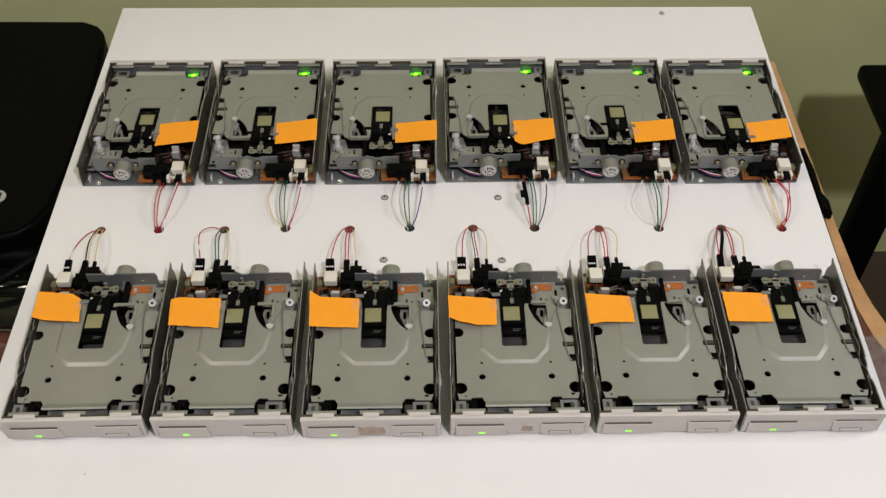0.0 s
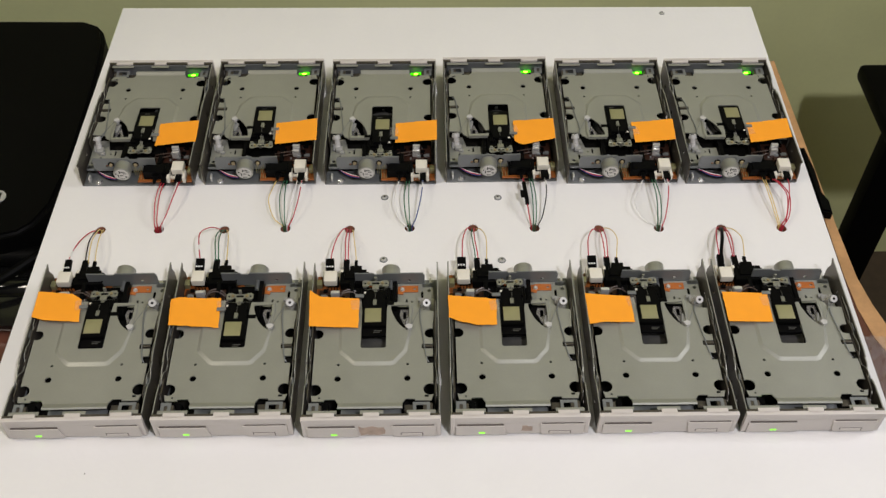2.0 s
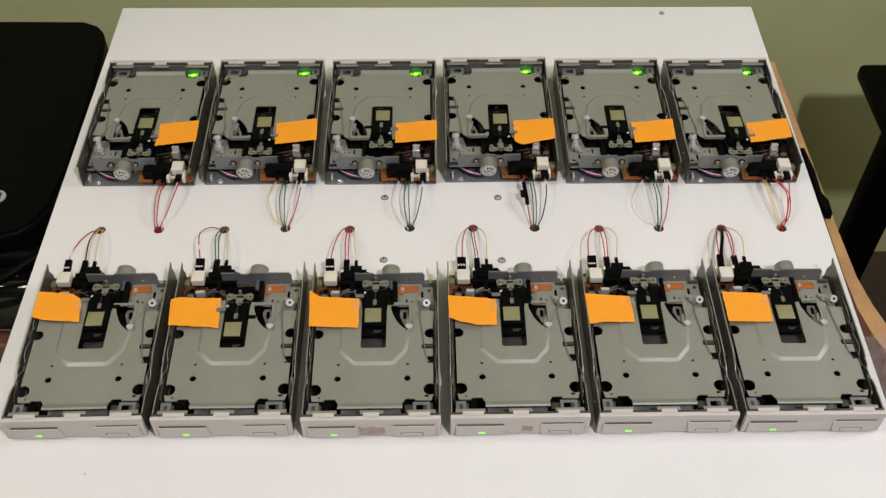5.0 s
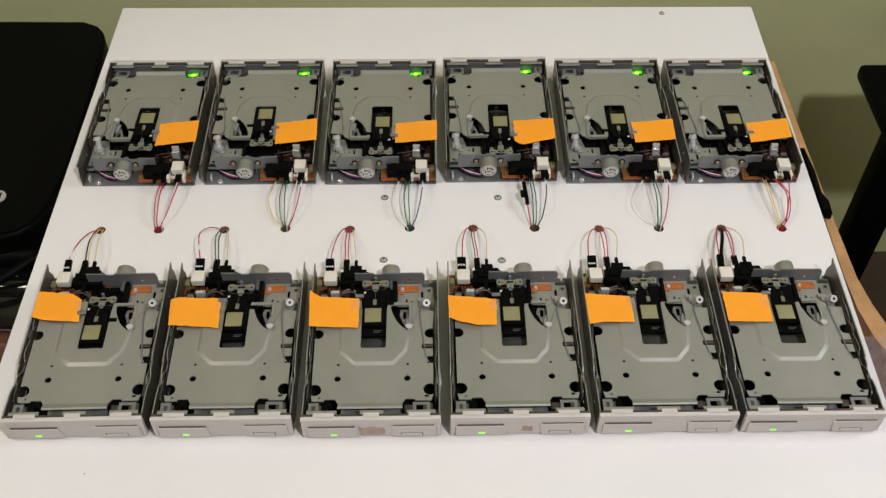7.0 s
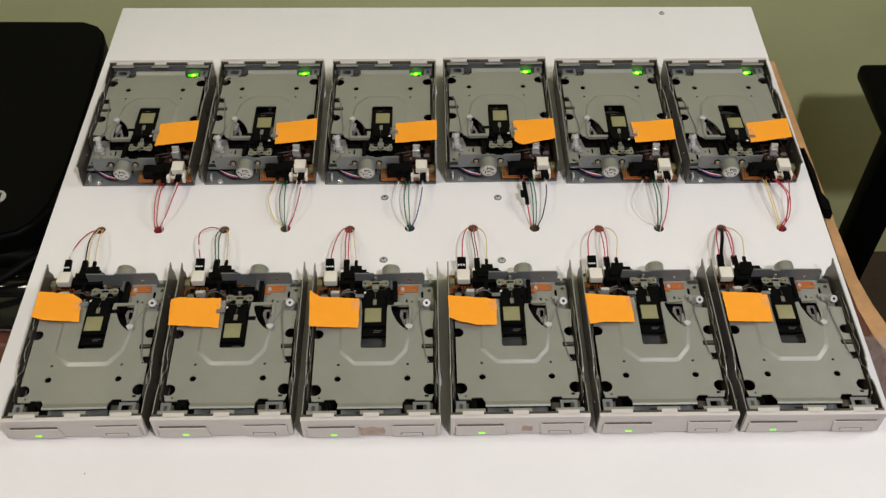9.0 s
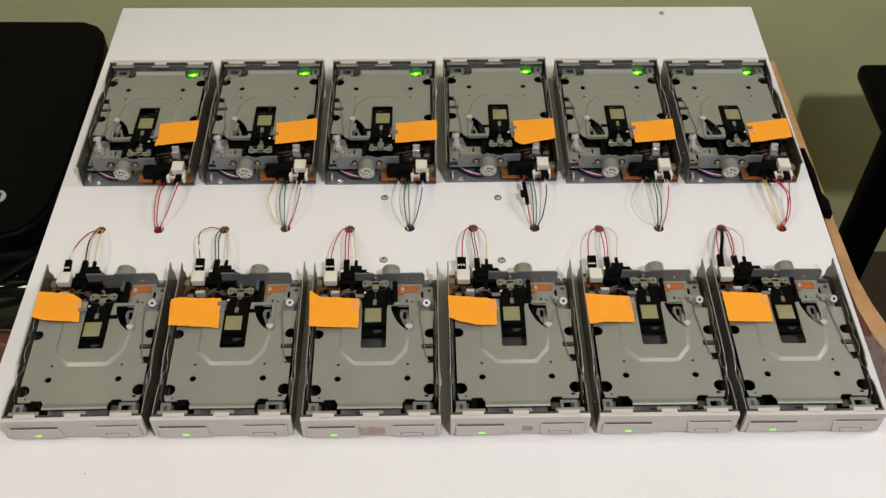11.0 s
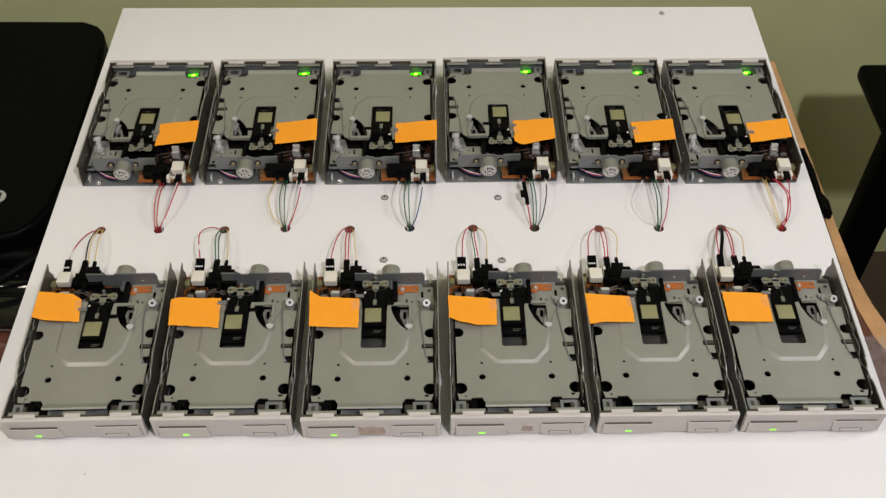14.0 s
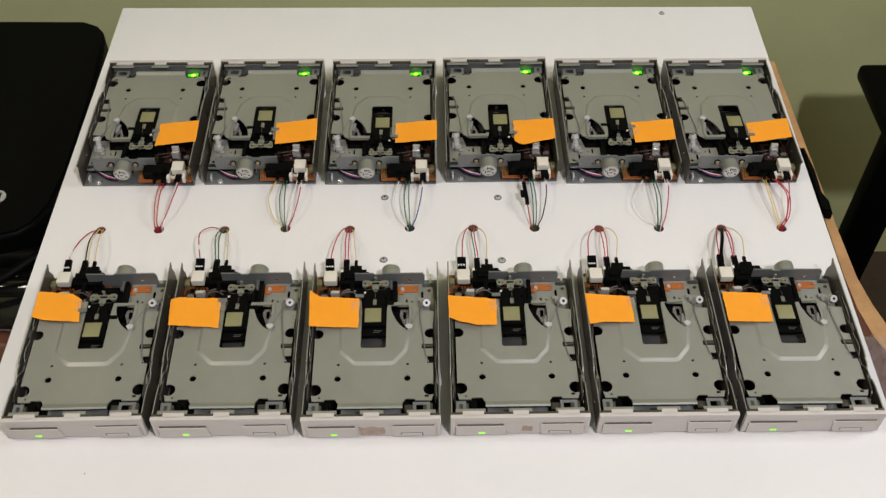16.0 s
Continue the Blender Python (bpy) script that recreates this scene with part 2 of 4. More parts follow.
def bezel(d):
    out = Vector((0, -2.2, 2.4))
    bm = B()
    box(bm, -50.8, 50.8, 0.8, 3.6, -0.2, 22.9, 0.5)
    sheet(bm, [(-47, 0.6), (-9.4, 0.6), (-11.6, 12.0), (-47, 12.0)], [], -0.4, 2, up=lambda x, z, y: (x, y, z))
    sheet(bm, [(16.4, 0.6), (47, 0.6), (47, 13.8), (14.6, 13.8)], [], -0.4, 2, up=lambda x, z, y: (x, y, z))
    box(bm, -50.8, 50.8, 0.4, 2, 15.0, 22.8, 0.5)
    box(bm, -50.7, -47.6, 0.3, 2, 0.2, 22.6, 0.4)
    box(bm, 47.6, 50.7, 0.3, 2, 0.2, 22.6, 0.4)
    for x0, x1 in ((-42, -26.4), (-5.5, 6), (27.4, 43)):
        box(bm, x0, x1, 2, 6.6, 21.0, 22.9, 0.4)
    bmesh.ops.translate(bm, vec=out, verts=bm.verts)
    bez = part("bezel", bm, "bezel", d, "off-white moulded plastic front bezel")
    # Solid dark bars paint the shadow beneath the slot ridges
    for a in ((-46, -12, 12.1, 13.7), (16, 46, 13.8, 14.7)):
        bm = B()
        box(bm, a[0], a[1], 0.35, 1.6, a[2], a[3])
        bmesh.ops.translate(bm, vec=out, verts=bm.verts)
        part("slot_line_shade", bm, "groove", bez, "dark bar for the shade along the diskette slot")
    bm = B()
    box(bm, 22, 37, -0.8, 0.6, 1.2, 5.0, 0.25)
    bmesh.ops.translate(bm, vec=out, verts=bm.verts)
    part("eject_button", bm, "bezel", bez, "plain plastic eject button")
    # Dark outline bars paint the shade around the button
    bm = B()
    for a in ((21.2, 37.8, 5.1, 5.7), (21.2, 21.9, 2.8, 5.2), (37.1, 37.8, 1.0, 5.2)):
        box(bm, a[0], a[1], -0.46, 0.0, a[2], a[3])
    bmesh.ops.translate(bm, vec=out, verts=bm.verts)
    part("button_gap_shade", bm, "groove", bez)
    bm = B()
    box(bm, -30.0, -25.4, -0.75, 0.6, 2.9, 4.4, 0.3)
    bmesh.ops.translate(bm, vec=out, verts=bm.verts)
    part("led_window", bm, "led", bez, "glowing green indicator")


def rounded(x0, x1, y0, y1, r, n=4):
    out = []
    for cx, cy, a in ((x1 - r, y0 + r, -90), (x1 - r, y1 - r, 0), (x0 + r, y1 - r, 90), (x0 + r, y0 + r, 180)):
        out += disc(cx, cy, r, n, a, a + 90)
    return out


def deck(d):
    e0 = [(-27, 110), (-27, 63), (-26, 60), (-16, 49.5), (-13, 48.4), (14, 48.4), (17, 49.5), (25.5, 60), (26.5, 63), (28.6, 78), (31, 100), (30, 108)]
    e1 = [(-24.0, 110), (-24.0, 64.2), (-23.2, 62.2), (-14.4, 53.0), (-12.1, 52.1), (13.1, 52.1), (15.2, 53.0), (22.6, 62.2), (23.5, 64.2), (26.5, 78.6), (28.8, 100), (28.0, 108)]
    z, h = 20.0, 21.4
    bm = B()
    outer = [(-44, 17.5), (-35, 17.5), (-35, 19), (-27, 19), (-25.4, 16), (23, 16), (25, 19), (32, 19), (32, 17.5), (44, 17.5),
             *disc(43.2, 27.3, 5.0, 12, 300, 60), (45.6, 45), (45.6, 50.5), (41.2, 50.5), (41.2, 57), (45.6, 57), (45.6, 64), (37, 64), (37, 68.4), (45.6, 68.4),
             *disc(43.7, 78.6, 4.5, 12, 294, 66), (46.5, 98), (46.5, 100), (35.5, 101), (33.5, 105), (30.6, 106.5), (30, 108)]
    left = [(-27, 110), (-46, 110), *disc(-43.5, 78.6, 4.5, 12, 114, -114), *disc(-42.6, 27.3, 5.0, 12, 120, -120)]
    loop = outer + e0[::-1][1:-1] + left
    holes = [disc(-26.1, 37.1, 2.5, 14), disc(26.2, 37.1, 2.5, 14), disc(-26.1, 49.8, 1.1, 10), disc(26.3, 49.9, 1.1, 10), rounded(39, 42.2, 20.4, 22.4, 0.5, 2), disc(-39, 20.4, 0.8, 8)]
    sheet(bm, loop, holes, z - 1, z)
    part("deck", bm, "steel", d, "grey zinc-plated pressed steel deck", smooth=False)
    tri = [(13, 105), (27, 105.5), (27.5, 92), (26.6, 84), (25.5, 81), (22.6, 83.2), (20, 86), (17.4, 89.8), (15.5, 94), (13.8, 98.6), (13, 102)]
    bm = B()
    slot = [(10.4, 108), (9.6, 100), (9.6, 65.8), (9.1, 64.7), (8, 64.2), (-8.2, 64.2), (-9.3, 64.7), (-9.8, 65.8), (-9.8, 100), (-10.6, 110)]
    sheet(bm, e1 + slot, [tri], h - 1, h)
    def between(u):
        return [(p[0] + (q[0] - p[0]) * u, p[1] + (q[1] - p[1]) * u) for p, q in zip(e0, e1)]
    steps = [(0.0, z + 0.02), (0.28, z + 0.2), (0.66, z + 1.2), (1.0, h)]
    for (ua, zl), (ub, zh) in zip(steps, steps[1:]):
        lo, hi = between(ua), between(ub)
        for i in range(len(e0) - 1):
            for dz in (0, -0.9):
                bm.faces.new([bm.verts.new((*q, w + dz)) for q, w in ((lo[i], zl), (lo[i + 1], zl), (hi[i + 1], zh), (hi[i], zh))])
    bmesh.ops.remove_doubles(bm, verts=bm.verts, dist=0.001)
    part("raised_platform", bm, "steel", d, "raised platform pressed into the deck", angle=30)
    bm = B()
    lip = [(16.0, z), (14.8, 20.3), (13.4, 21.1), (12.4, 21.7), (11.4, 21.8), (10.4, 21.0)]
    ring = lip + [(y, zz - 0.7) for y, zz in lip[::-1]]
    upright(bm, ring, -24.8, 22.8)
    part("front_lip", bm, "steel", d, "upturned front lip of the deck")
    bm = B()
    box(bm, 11.0, 28.6, 107.2, 108.2, 18.4, 20.0, 0.25)
    part("rear_flange", bm, "steel", d, "down-turned rear edge of the deck")


def carriage(d):
    """The sliding read-write head; its gold shield is centred at y = 97."""
    bm = B()
    box(bm, -9.4, 9.2, 80, 116, 17, 19.8, 0.5)
    c = part("head_carriage", bm, "black", d, "black sliding head carriage")
    bm = B()
    sheet(bm, [(-9.2, 87), (8.8, 87), (9.2, 106), (8, 114), (7, 121), (-7.5, 121), (-9.5, 114)], [], 19.6, 23.4)
    bmesh.ops.bevel(bm, geom=[e for e in bm.edges if e.calc_face_angle(0) > 1], offset=0.6, segments=2, affect="EDGES")
    part("upper_arm", bm, "black", c, "black upper head arm")
    bm = B()
    box(bm, -11.5, 12, 113, 129, 11, 18.4, 0.8)
    part("rear_block", bm, "black", c)
    for a in ((-10, -5.6, 117, 121.5, 18, 22.6), (4.4, 9.6, 117, 123, 18, 21.4), (9, 15.5, 108.5, 112.5, 18.6, 21.6), (-17, -10, 122, 132, 9, 14.5), (10, 17, 114, 132, 9, 15)):
        bm = B()
        box(bm, *a, 0.5)
        part("side_block", bm, "black", c)
    bm = B()
    box(bm, -8.8, -6.8, 119.4, 121.2, 22.5, 23, 0.15)
    part("sensor_chip", bm, "cream", c, "tiny pale square chip")
    bm = B()
    box(bm, -7.4, 5.4, 90.3, 103.7, 23.3, 24, 0.2)
    part("head_shield", bm, "gold", c, "dull gold square head shield")
    for i, w in enumerate((6.4, 4.8)):
        bm = B()
        box(bm, -0.5, -0.5 + w, 84.4 - 1.5 * i, 85.1 - 1.5 * i, 19.75, 19.9)
        part("print_mark", bm, "rotor", c, "faint unreadable moulded marking")
    bm = B()
    sheet(bm, [(-10.8, 131.6), (-9.4, 130.2), (-6.6, 130.4), (-4.4, 132), (-2.6, 131.2), (2.6, 131.2), (4.4, 132), (6.6, 130.4), (9.2, 130.2), (10.6, 131.6), (10.6, 135.4), (9, 137), (6, 136.8), (4, 135.8), (-4, 135.8), (-6, 136.8), (-9.2, 137), (-10.8, 135.4)],
          [disc(-8.6, 133.6, 0.9, 8), disc(8.4, 133.6, 0.9, 8), rounded(-3, 3, 132.6, 134.6, 0.4, 2)], 16.6, 17.2)
    bmesh.ops.translate(bm, vec=(0, -1, 2), verts=bm.verts)
    part("spring_clamp", bm, "clamp", c, "steel leaf-spring clamp")
    for x in (-5.6, 5.4):
        bm = B()
        rod(bm, (x, 133.8, 17), (x, 133.8, 18.2), 1.5, 1.1, seg=12)
        bmesh.ops.translate(bm, vec=(0, -1, 2), verts=bm.verts)
        part("rivet", bm, "brass", c)
    for q in ((-10.2, -7.4, 129.4, 131, 15.6, 18.6), (7.2, 10, 129.4, 131, 15.6, 18.6), (-2.6, 2.8, 126.6, 131.6, 17, 18.2), (-9.4, 9.2, 127.6, 128.8, 14.8, 16.4), (-1, 1.2, 136, 137.4, 16.6, 21)):
        bm = B()
        box(bm, *q, 0.3)
        bmesh.ops.translate(bm, vec=(0, -1, 2), verts=bm.verts)
        part("clamp_block", bm, "clamp", c)
    bm = B()
    tube(bm, [(0, 110, 23.7), (0.3, 116, 24.2), (0.2, 124, 21), (0.2, 127, 20.2)], 0.22)
    part("load_spring", bm, "rotor", c, "thin steel load spring")
    bm = B()
    upright(bm, [(107.2, 24.1), (111.5, 23.9), (122, 19.9), (127.5, 19.4), (127.5, 18.9), (121.8, 19.3), (111.2, 23.2), (107.2, 23.4)], -1.3, 1.5)
    part("spring_seat", bm, "clamp", c)
    bm = B()
    box(bm, -15.6, -8.8, 114.4, 117.6, 23.4, 24.6, 0.3)
    part("side_tab", bm, "bracket", c, "grey metal side tab")
    return c


def floppy_drive():
    d = thing("floppy_drive", pose(0, 0, 0), "opened floppy drive with bare grey steel deck and off-white bezel", "floppy drive", "floppy drives in two rows")
    bm = B()
    sheet(bm, [(-50.4, 3), (50.4, 3), (50.4, 147), (-50.4, 147)], [], 0, 1.1)
    part("base_pan", bm, "bracket", d)
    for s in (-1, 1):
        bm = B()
        # Walls and rails take the darkened steel for the shade in the gaps
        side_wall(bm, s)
        wall = part("side_wall", bm, "shaded_steel", d, smooth=False)
        # Tube in undarkened steel: the highlight on the wall's top edge, added as colour
        bm = B()
        tube(bm, [(s * 49.9, y, zz) for y, zz in ((146, 25), (100, 24.8), (54, 24.6), (50, 22.6), (44, 22.6), (40, 20.2), (33, 19.8), (30, 21.8), (25, 23.2), (16, 23.8), (3, 24))], 0.5, seg=6, steps=3)
        part("lit_wall_edge", bm, "steel", wall, "paler strip for the light caught along the wall's top edge")
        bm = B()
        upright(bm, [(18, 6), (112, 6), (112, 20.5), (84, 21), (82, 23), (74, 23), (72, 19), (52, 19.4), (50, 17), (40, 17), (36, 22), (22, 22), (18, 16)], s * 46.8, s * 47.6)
        part("slide_rail", bm, "shaded_steel", d, "dark grey loading slide rail", smooth=False)
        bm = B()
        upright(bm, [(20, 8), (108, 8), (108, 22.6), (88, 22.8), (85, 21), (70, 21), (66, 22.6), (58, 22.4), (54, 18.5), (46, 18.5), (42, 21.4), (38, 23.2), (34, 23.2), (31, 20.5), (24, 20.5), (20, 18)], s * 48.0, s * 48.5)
        rail = part("inner_rail", bm, "shaded_steel", d, smooth=False)
        # Same painted highlight along the top of the rail
        bm = B()
        tube(bm, [(s * (48.25 - w), y, zz) for y, zz, w in ((108, 22.6, 0), (88, 22.8, 0), (85, 21.2, 0.2), (70, 21.2, 0.2), (66, 22.6, 0), (58, 22.4, 0), (54, 18.8, 0.6), (46, 18.8, 0.8), (42, 21.4, 0), (38, 23.2, 0), (34, 23.2, 0), (31, 20.6, 0.7), (24, 20.6, 0.5), (20, 18.2, 0))], 0.28, seg=6, steps=3)
        part("lit_rail_edge", bm, "steel", rail, "paler strip for the light caught along the rail's top edge")
        for y, w in ((33, 6), (79, 7), (96, 8)):
            bm = B()
            box(bm, s * 48.6, s * 49.3, y - w / 2, y + w / 2, 15, 22.6, 0.2)
            part("guide_tab", bm, "bracket", d)
    bezel(d)
    deck(d)
    carriage(d)
    # the well under the deck; its shade is put in by a near-black plate
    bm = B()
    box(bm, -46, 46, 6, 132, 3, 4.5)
    part("well_shade_plate", bm, "blacker", d, "near-black plate giving the well its shade")
    bm = B()
    rod(bm, (0, 78, 4.6), (0, 78, 9), 19, seg=40)
    rod(bm, (0, 78, 9), (0, 78, 10.2), 11, seg=32)
    rotor = part("spindle_rotor", bm, "rotor", d, "grey spindle motor rotor")
    bm = B()
    tube(bm, [(14.5 * math.cos(k * math.pi / 12), 78 + 14.5 * math.sin(k * math.pi / 12), 9) for k in range(25)], 0.6, seg=6, steps=2)
    part("rotor_groove", bm, "blacker", rotor, "dark ring on the rotor")
    bm = B()
    box(bm, -45, 45, 8, 13, 8, 11)
    box(bm, 22, 33, 8, 15, 9, 15, 0.4)
    box(bm, -36, -32, 12, 18, 8, 16, 0.4)
    part("front_crossbar", bm, "black", d)
    for a in ((-45, -37, 9, 15, 14, 18.6), (24, 31, 10, 16, 15, 16.8), (38, 45, 9, 16, 15, 19)):
        bm = B()
        box(bm, *a, 0.5)
        part("eject_lever", bm, "shaded_steel", d)
    bm = B()
    box(bm, -47, 47, 3.7, 4.4, 7, 23.2)
    part("front_flange", bm, "bracket", d, "dark grey steel flange behind the bezel")
    # Strips added to put the dark of the gap behind the bezel into colour
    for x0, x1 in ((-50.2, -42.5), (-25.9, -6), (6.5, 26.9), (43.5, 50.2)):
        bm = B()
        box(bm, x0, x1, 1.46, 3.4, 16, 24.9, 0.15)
        part("tab_gap_shade", bm, "shaded_steel", d, "dark strip added for the shade between the bezel's tabs")
    for x0, x1 in ((-47, -25), (-8, 9), (26, 47)):
        bm = B()
        box(bm, x0, x1, 4.5, 7.4, 22.8, 23.3, 0.15)
        part("flange_tongue", bm, "steel", d)
    # indicator inside the bezel
    bm = B()
    box(bm, -36.2, -29.6, 5.4, 9.0, 11.6, 14.6, 0.8)
    rod(bm, (-30, 7.4, 13.2), (-25.4, 7.4, 13.2), 1.6, 1.2, seg=14)
    led = part("led", bm, "led_body", d, "glowing green light-emitting diode")
    bm = B()
    bmesh.ops.create_uvsphere(bm, u_segments=14, v_segments=8, radius=1.0, matrix=Matrix.Translation((-31.0, 8.5, 14.3)) @ Matrix.Diagonal((2.4, 1.1, 0.8, 1)))
    part("led_core", bm, "led_core", led, "bright yellow-green core")
    # pale spot on the plate deep under the head slot
    bm = B()
    box(bm, -1.7, 1.3, 48.7, 52.1, 4.5, 4.9, 0.2)
    part("plate_rivet", bm, "bright", d, "small pale rivet")
    # grey shutter and latch frame behind the bezel
    bm = B()
    sheet(bm, [(-23, 6.4), (27, 6.4), (27, 12.4), (20, 15), (-23, 15)], [rounded(-19, -9, 8.4, 11, 0.8, 2)], 11.6, 12.4)
    part("shutter", bm, "bracket", d, "dark blue-grey steel shutter plate", smooth=False)
    for x0, x1 in ((30.4, 43), (-46.4, -39)):
        bm = B()
        sheet(bm, [(x0, 7.4), (x1, 7.4), (x1, 16.6), (x0, 16.6)], [rounded(x0 + 2.4, x1 - 2.4, 8.4, 14.2, 0.5, 2)], 18.4, 19.2)
        part("latch_frame", bm, "bracket", d, "small pressed steel latch frame", smooth=False)
    # rear: motor bracket and stepper motor
    bm = B()
    sheet(bm, [(-17, 9.5), (39.5, 9), (39.5, 21), (38, 24), (6, 24.2), (5, 22.8), (-1, 22.8), (-2, 24.2), (-17, 24.4)], [disc(27, 15, 1.4, 10), disc(-6, 15, 1.2, 10)], 135.4, 136.4, up=lambda x, z, y: (x, y, z))
    box(bm, 37.5, 47, 131, 136.4, 9, 11, 0.3)
    b = part("motor_bracket", bm, "bracket", d, "blue-grey steel motor bracket")
    for x in (1, 23):
        bm = B()
        rod(bm, (x, 136.3, 17.4), (x, 137.2, 17.4), 2.9, seg=6)
        part("bracket_nut", bm, "black", b)
        bm = B()
        rod(bm, (x, 137.1, 17.4), (x, 138.4, 17.4), 1.9, 1.5, seg=12)
        part("bracket_screw", bm, "brass", b, "brassy screw head")
    bm = B()
    rod(bm, (12, 136.5, 15), (12, 146.8, 15), 7.6, seg=36)
    rod(bm, (12, 146.8, 15), (12, 147.5, 15), 7.6, 6.6, seg=36)
    mo = part("stepper_motor", bm, "motor", d, "cylindrical pale grey stepper motor")
    bm = B()
    rod(bm, (12, 147.4, 15), (12, 147.9, 15), 6.4, 6.2, seg=32)
    part("motor_label", bm, "label", mo, "whitish printed motor end label")
    bm = B()
    for x, z, w, h in ((8.4, 16.8, 4.2, 0.7), (7.6, 14.9, 3.2, 0.7), (12.8, 15.2, 0.9, 3.4), (14.6, 11, 0.8, 3.2), (7.6, 10.6, 1.4, 1.4), (10.4, 12.6, 3.2, 0.7), (10, 8.6, 4, 0.7), (16.2, 14.4, 1.5, 1.2)):
        box(bm, x, x + w, 147.85, 148.0, z + 1.4, z + h + 1.4)
    part("label_print", bm, "blacker", mo, "unreadable dark print")
    bm = B()
    rod(bm, (12, 136, 14.6), (12, 126, 14.6), 1.1, seg=10)
    tube(bm, [(12 + 1.7 * math.cos(k * 1.2), 126 + k * 0.2, 14.6 + 1.7 * math.sin(k * 1.2)) for k in range(46)], 0.3, seg=5, steps=2)
    part("lead_screw", bm, "bracket", d)
    bm = B()
    for k, col in enumerate(("black", "blue", "red", "white_w", "black")):
        bm = B()
        tube(bm, [(18 + 0.4 * k, 146, 7 + k * 0.9), (25, 144 - k * 0.4, 5.5 + k * 0.9), (33 - k, 140, 6 + k * 0.5), (39, 133, 6)], 0.5)
        part("motor_lead", bm, col, mo)
    bm = B()
    rod(bm, (36.3, 143.4, 1), (36.3, 143.4, 1.7), 3.4, seg=18)
    bmesh.ops.create_uvsphere(bm, u_segments=18, v_segments=10, radius=1.0, matrix=Matrix.Translation((36.3, 143.4, 2.0)) @ Matrix.Diagonal((2.9, 2.9, 1.7, 1)))
    box(bm, 35.2, 37.4, 143.15, 143.65, 3.4, 3.75)
    part("mounting_screw", bm, "chrome", d, "shiny cross-head mounting screw")
    bm = B()
    box(bm, 43.4, 45, 139, 144, 1, 7, 0.3)
    part("tab", bm, "bright", d)
    # rear: circuit board with its connectors
    bm = B()
    box(bm, -49, -0.5, 128, 147.4, 5, 6.4)
    pcb = part("circuit_board", bm, "pcb", d, "orange-brown circuit board")
    bm = B()
    box(bm, -46, -14, 108, 129, 10, 11.4)
    part("upper_board", bm, "pcb_dark", d, "dark brown circuit board")
    rng = random.Random(4)
    for k in range(26):
        bm = B()
        x, y = rng.uniform(-45, -16), rng.uniform(109, 127)
        w, l = rng.choice(((1.4, 2.2), (2.4, 1.4), (3.5, 3), (1, 1.6)))
        box(bm, x, x + w, y, y + l, 11.3, 11.3 + rng.uniform(0.5, 1.8))
        part("component", bm, "black" if k % 4 else "bracket", pcb)
    bm = B()
    for k in range(6):
        box(bm, -45 + k * 2.6, -44.4 + k * 2.6, 145.6, 147.6, 6.3, 6.9)
    part("solder_pin", bm, "gold", pcb)
    bm = B()
    box(bm, -42.4, -32, 133.2, 144.4, 11.6, 18.0, 0.6)
    box(bm, -44, -41.6, 139, 150, 6.4, 13, 0.4)
    box(bm, -30, -27.6, 139, 150, 6.4, 13, 0.4)
    box(bm, -44, -27.6, 142, 145, 6.4, 9, 0.3)
    for x in (-40.0, -37.6, -35.2):
        box(bm, x - 0.4, x + 0.4, 144, 150, 9, 12)
    part("power_connector", bm, "cream", pcb, "cream plastic power connector")
    bm = B()
    for k in range(4):
        box(bm, -39.8 + k * 2.5, -39.2 + k * 2.5, 132.8, 133.4, 6.3, 11.7)
    box(bm, -40.6, -31, 136, 143, 6.3, 11.7)
    part("connector_base", bm, "black", d)
    bm = B()
    box(bm, -49, -44.5, 134, 140, 6.4, 12, 0.6)
    part("electrolytic_capacitor", bm, "gold", pcb, "small brass-coloured component")
    bm = B()
    box(bm, -29.5, -6, 132.5, 145, 6.4, 15.4, 0.5)
    box(bm, -26, -8, 137, 146, 14, 17.2, 0.5)
    part("data_connector", bm, "black", pcb, "black multi-pin data connector")
    bm = B()
    for k in range(3):
        box(bm, -6 + k * 2.4, -5.5 + k * 2.4, 141, 146, 7.2, 7.6)
    for k in range(5):
        rod(bm, (-4 + k * 1.7, 139, 6), (-4 + k * 1.7, 139, 17 - (k % 3) * 2), 0.3, seg=6)
    part("contact_pin", bm, "gold", pcb, "bare header pins")
    bm = B()
    for k in range(2):
        box(bm, -35.6 + k * 0.2, -29.2 + k * 0.2, 117.4 + 3.2 * k, 120 + 3.2 * k, 11.3, 22 - 3.5 * k, 0.4)
    part("cable_clip", bm, "bright", d, "grey metal cable clip")
    for k in range(2):
        bm = B()
        tube(bm, [(-30 + 1.2 * k, 119 + 2 * k, 14 - k), (-26, 121.5 + k * 3, 16.4 - k), (-21, 123 + k * 3.2, 16.8 - k), (-16, 122 + k * 3, 15 - k), (-12.5, 120 + 2 * k, 12)], 0.55, steps=5)
        part("ribbon_lead", bm, "ribbon", d, "brown flat lead")
    bm = B()
    box(bm, -12, 13, 128, 134, 6, 9, 0.5)
    box(bm, -22, 12, 108, 134, 6, 8, 0.5)
    box(bm, -12.5, -10.5, 62, 134, 7, 12, 0.4)
    part("slide_bed", bm, "black", d)
    for x in (13.6, -21):
        bm = B()
        box(bm, x, x + 3.4, 111, 134, 6, 16.4, 0.5)
        part("guide_rail", bm, "black", d)
    # right side: sensor foil, latch lever, post and return spring
    bm = B()
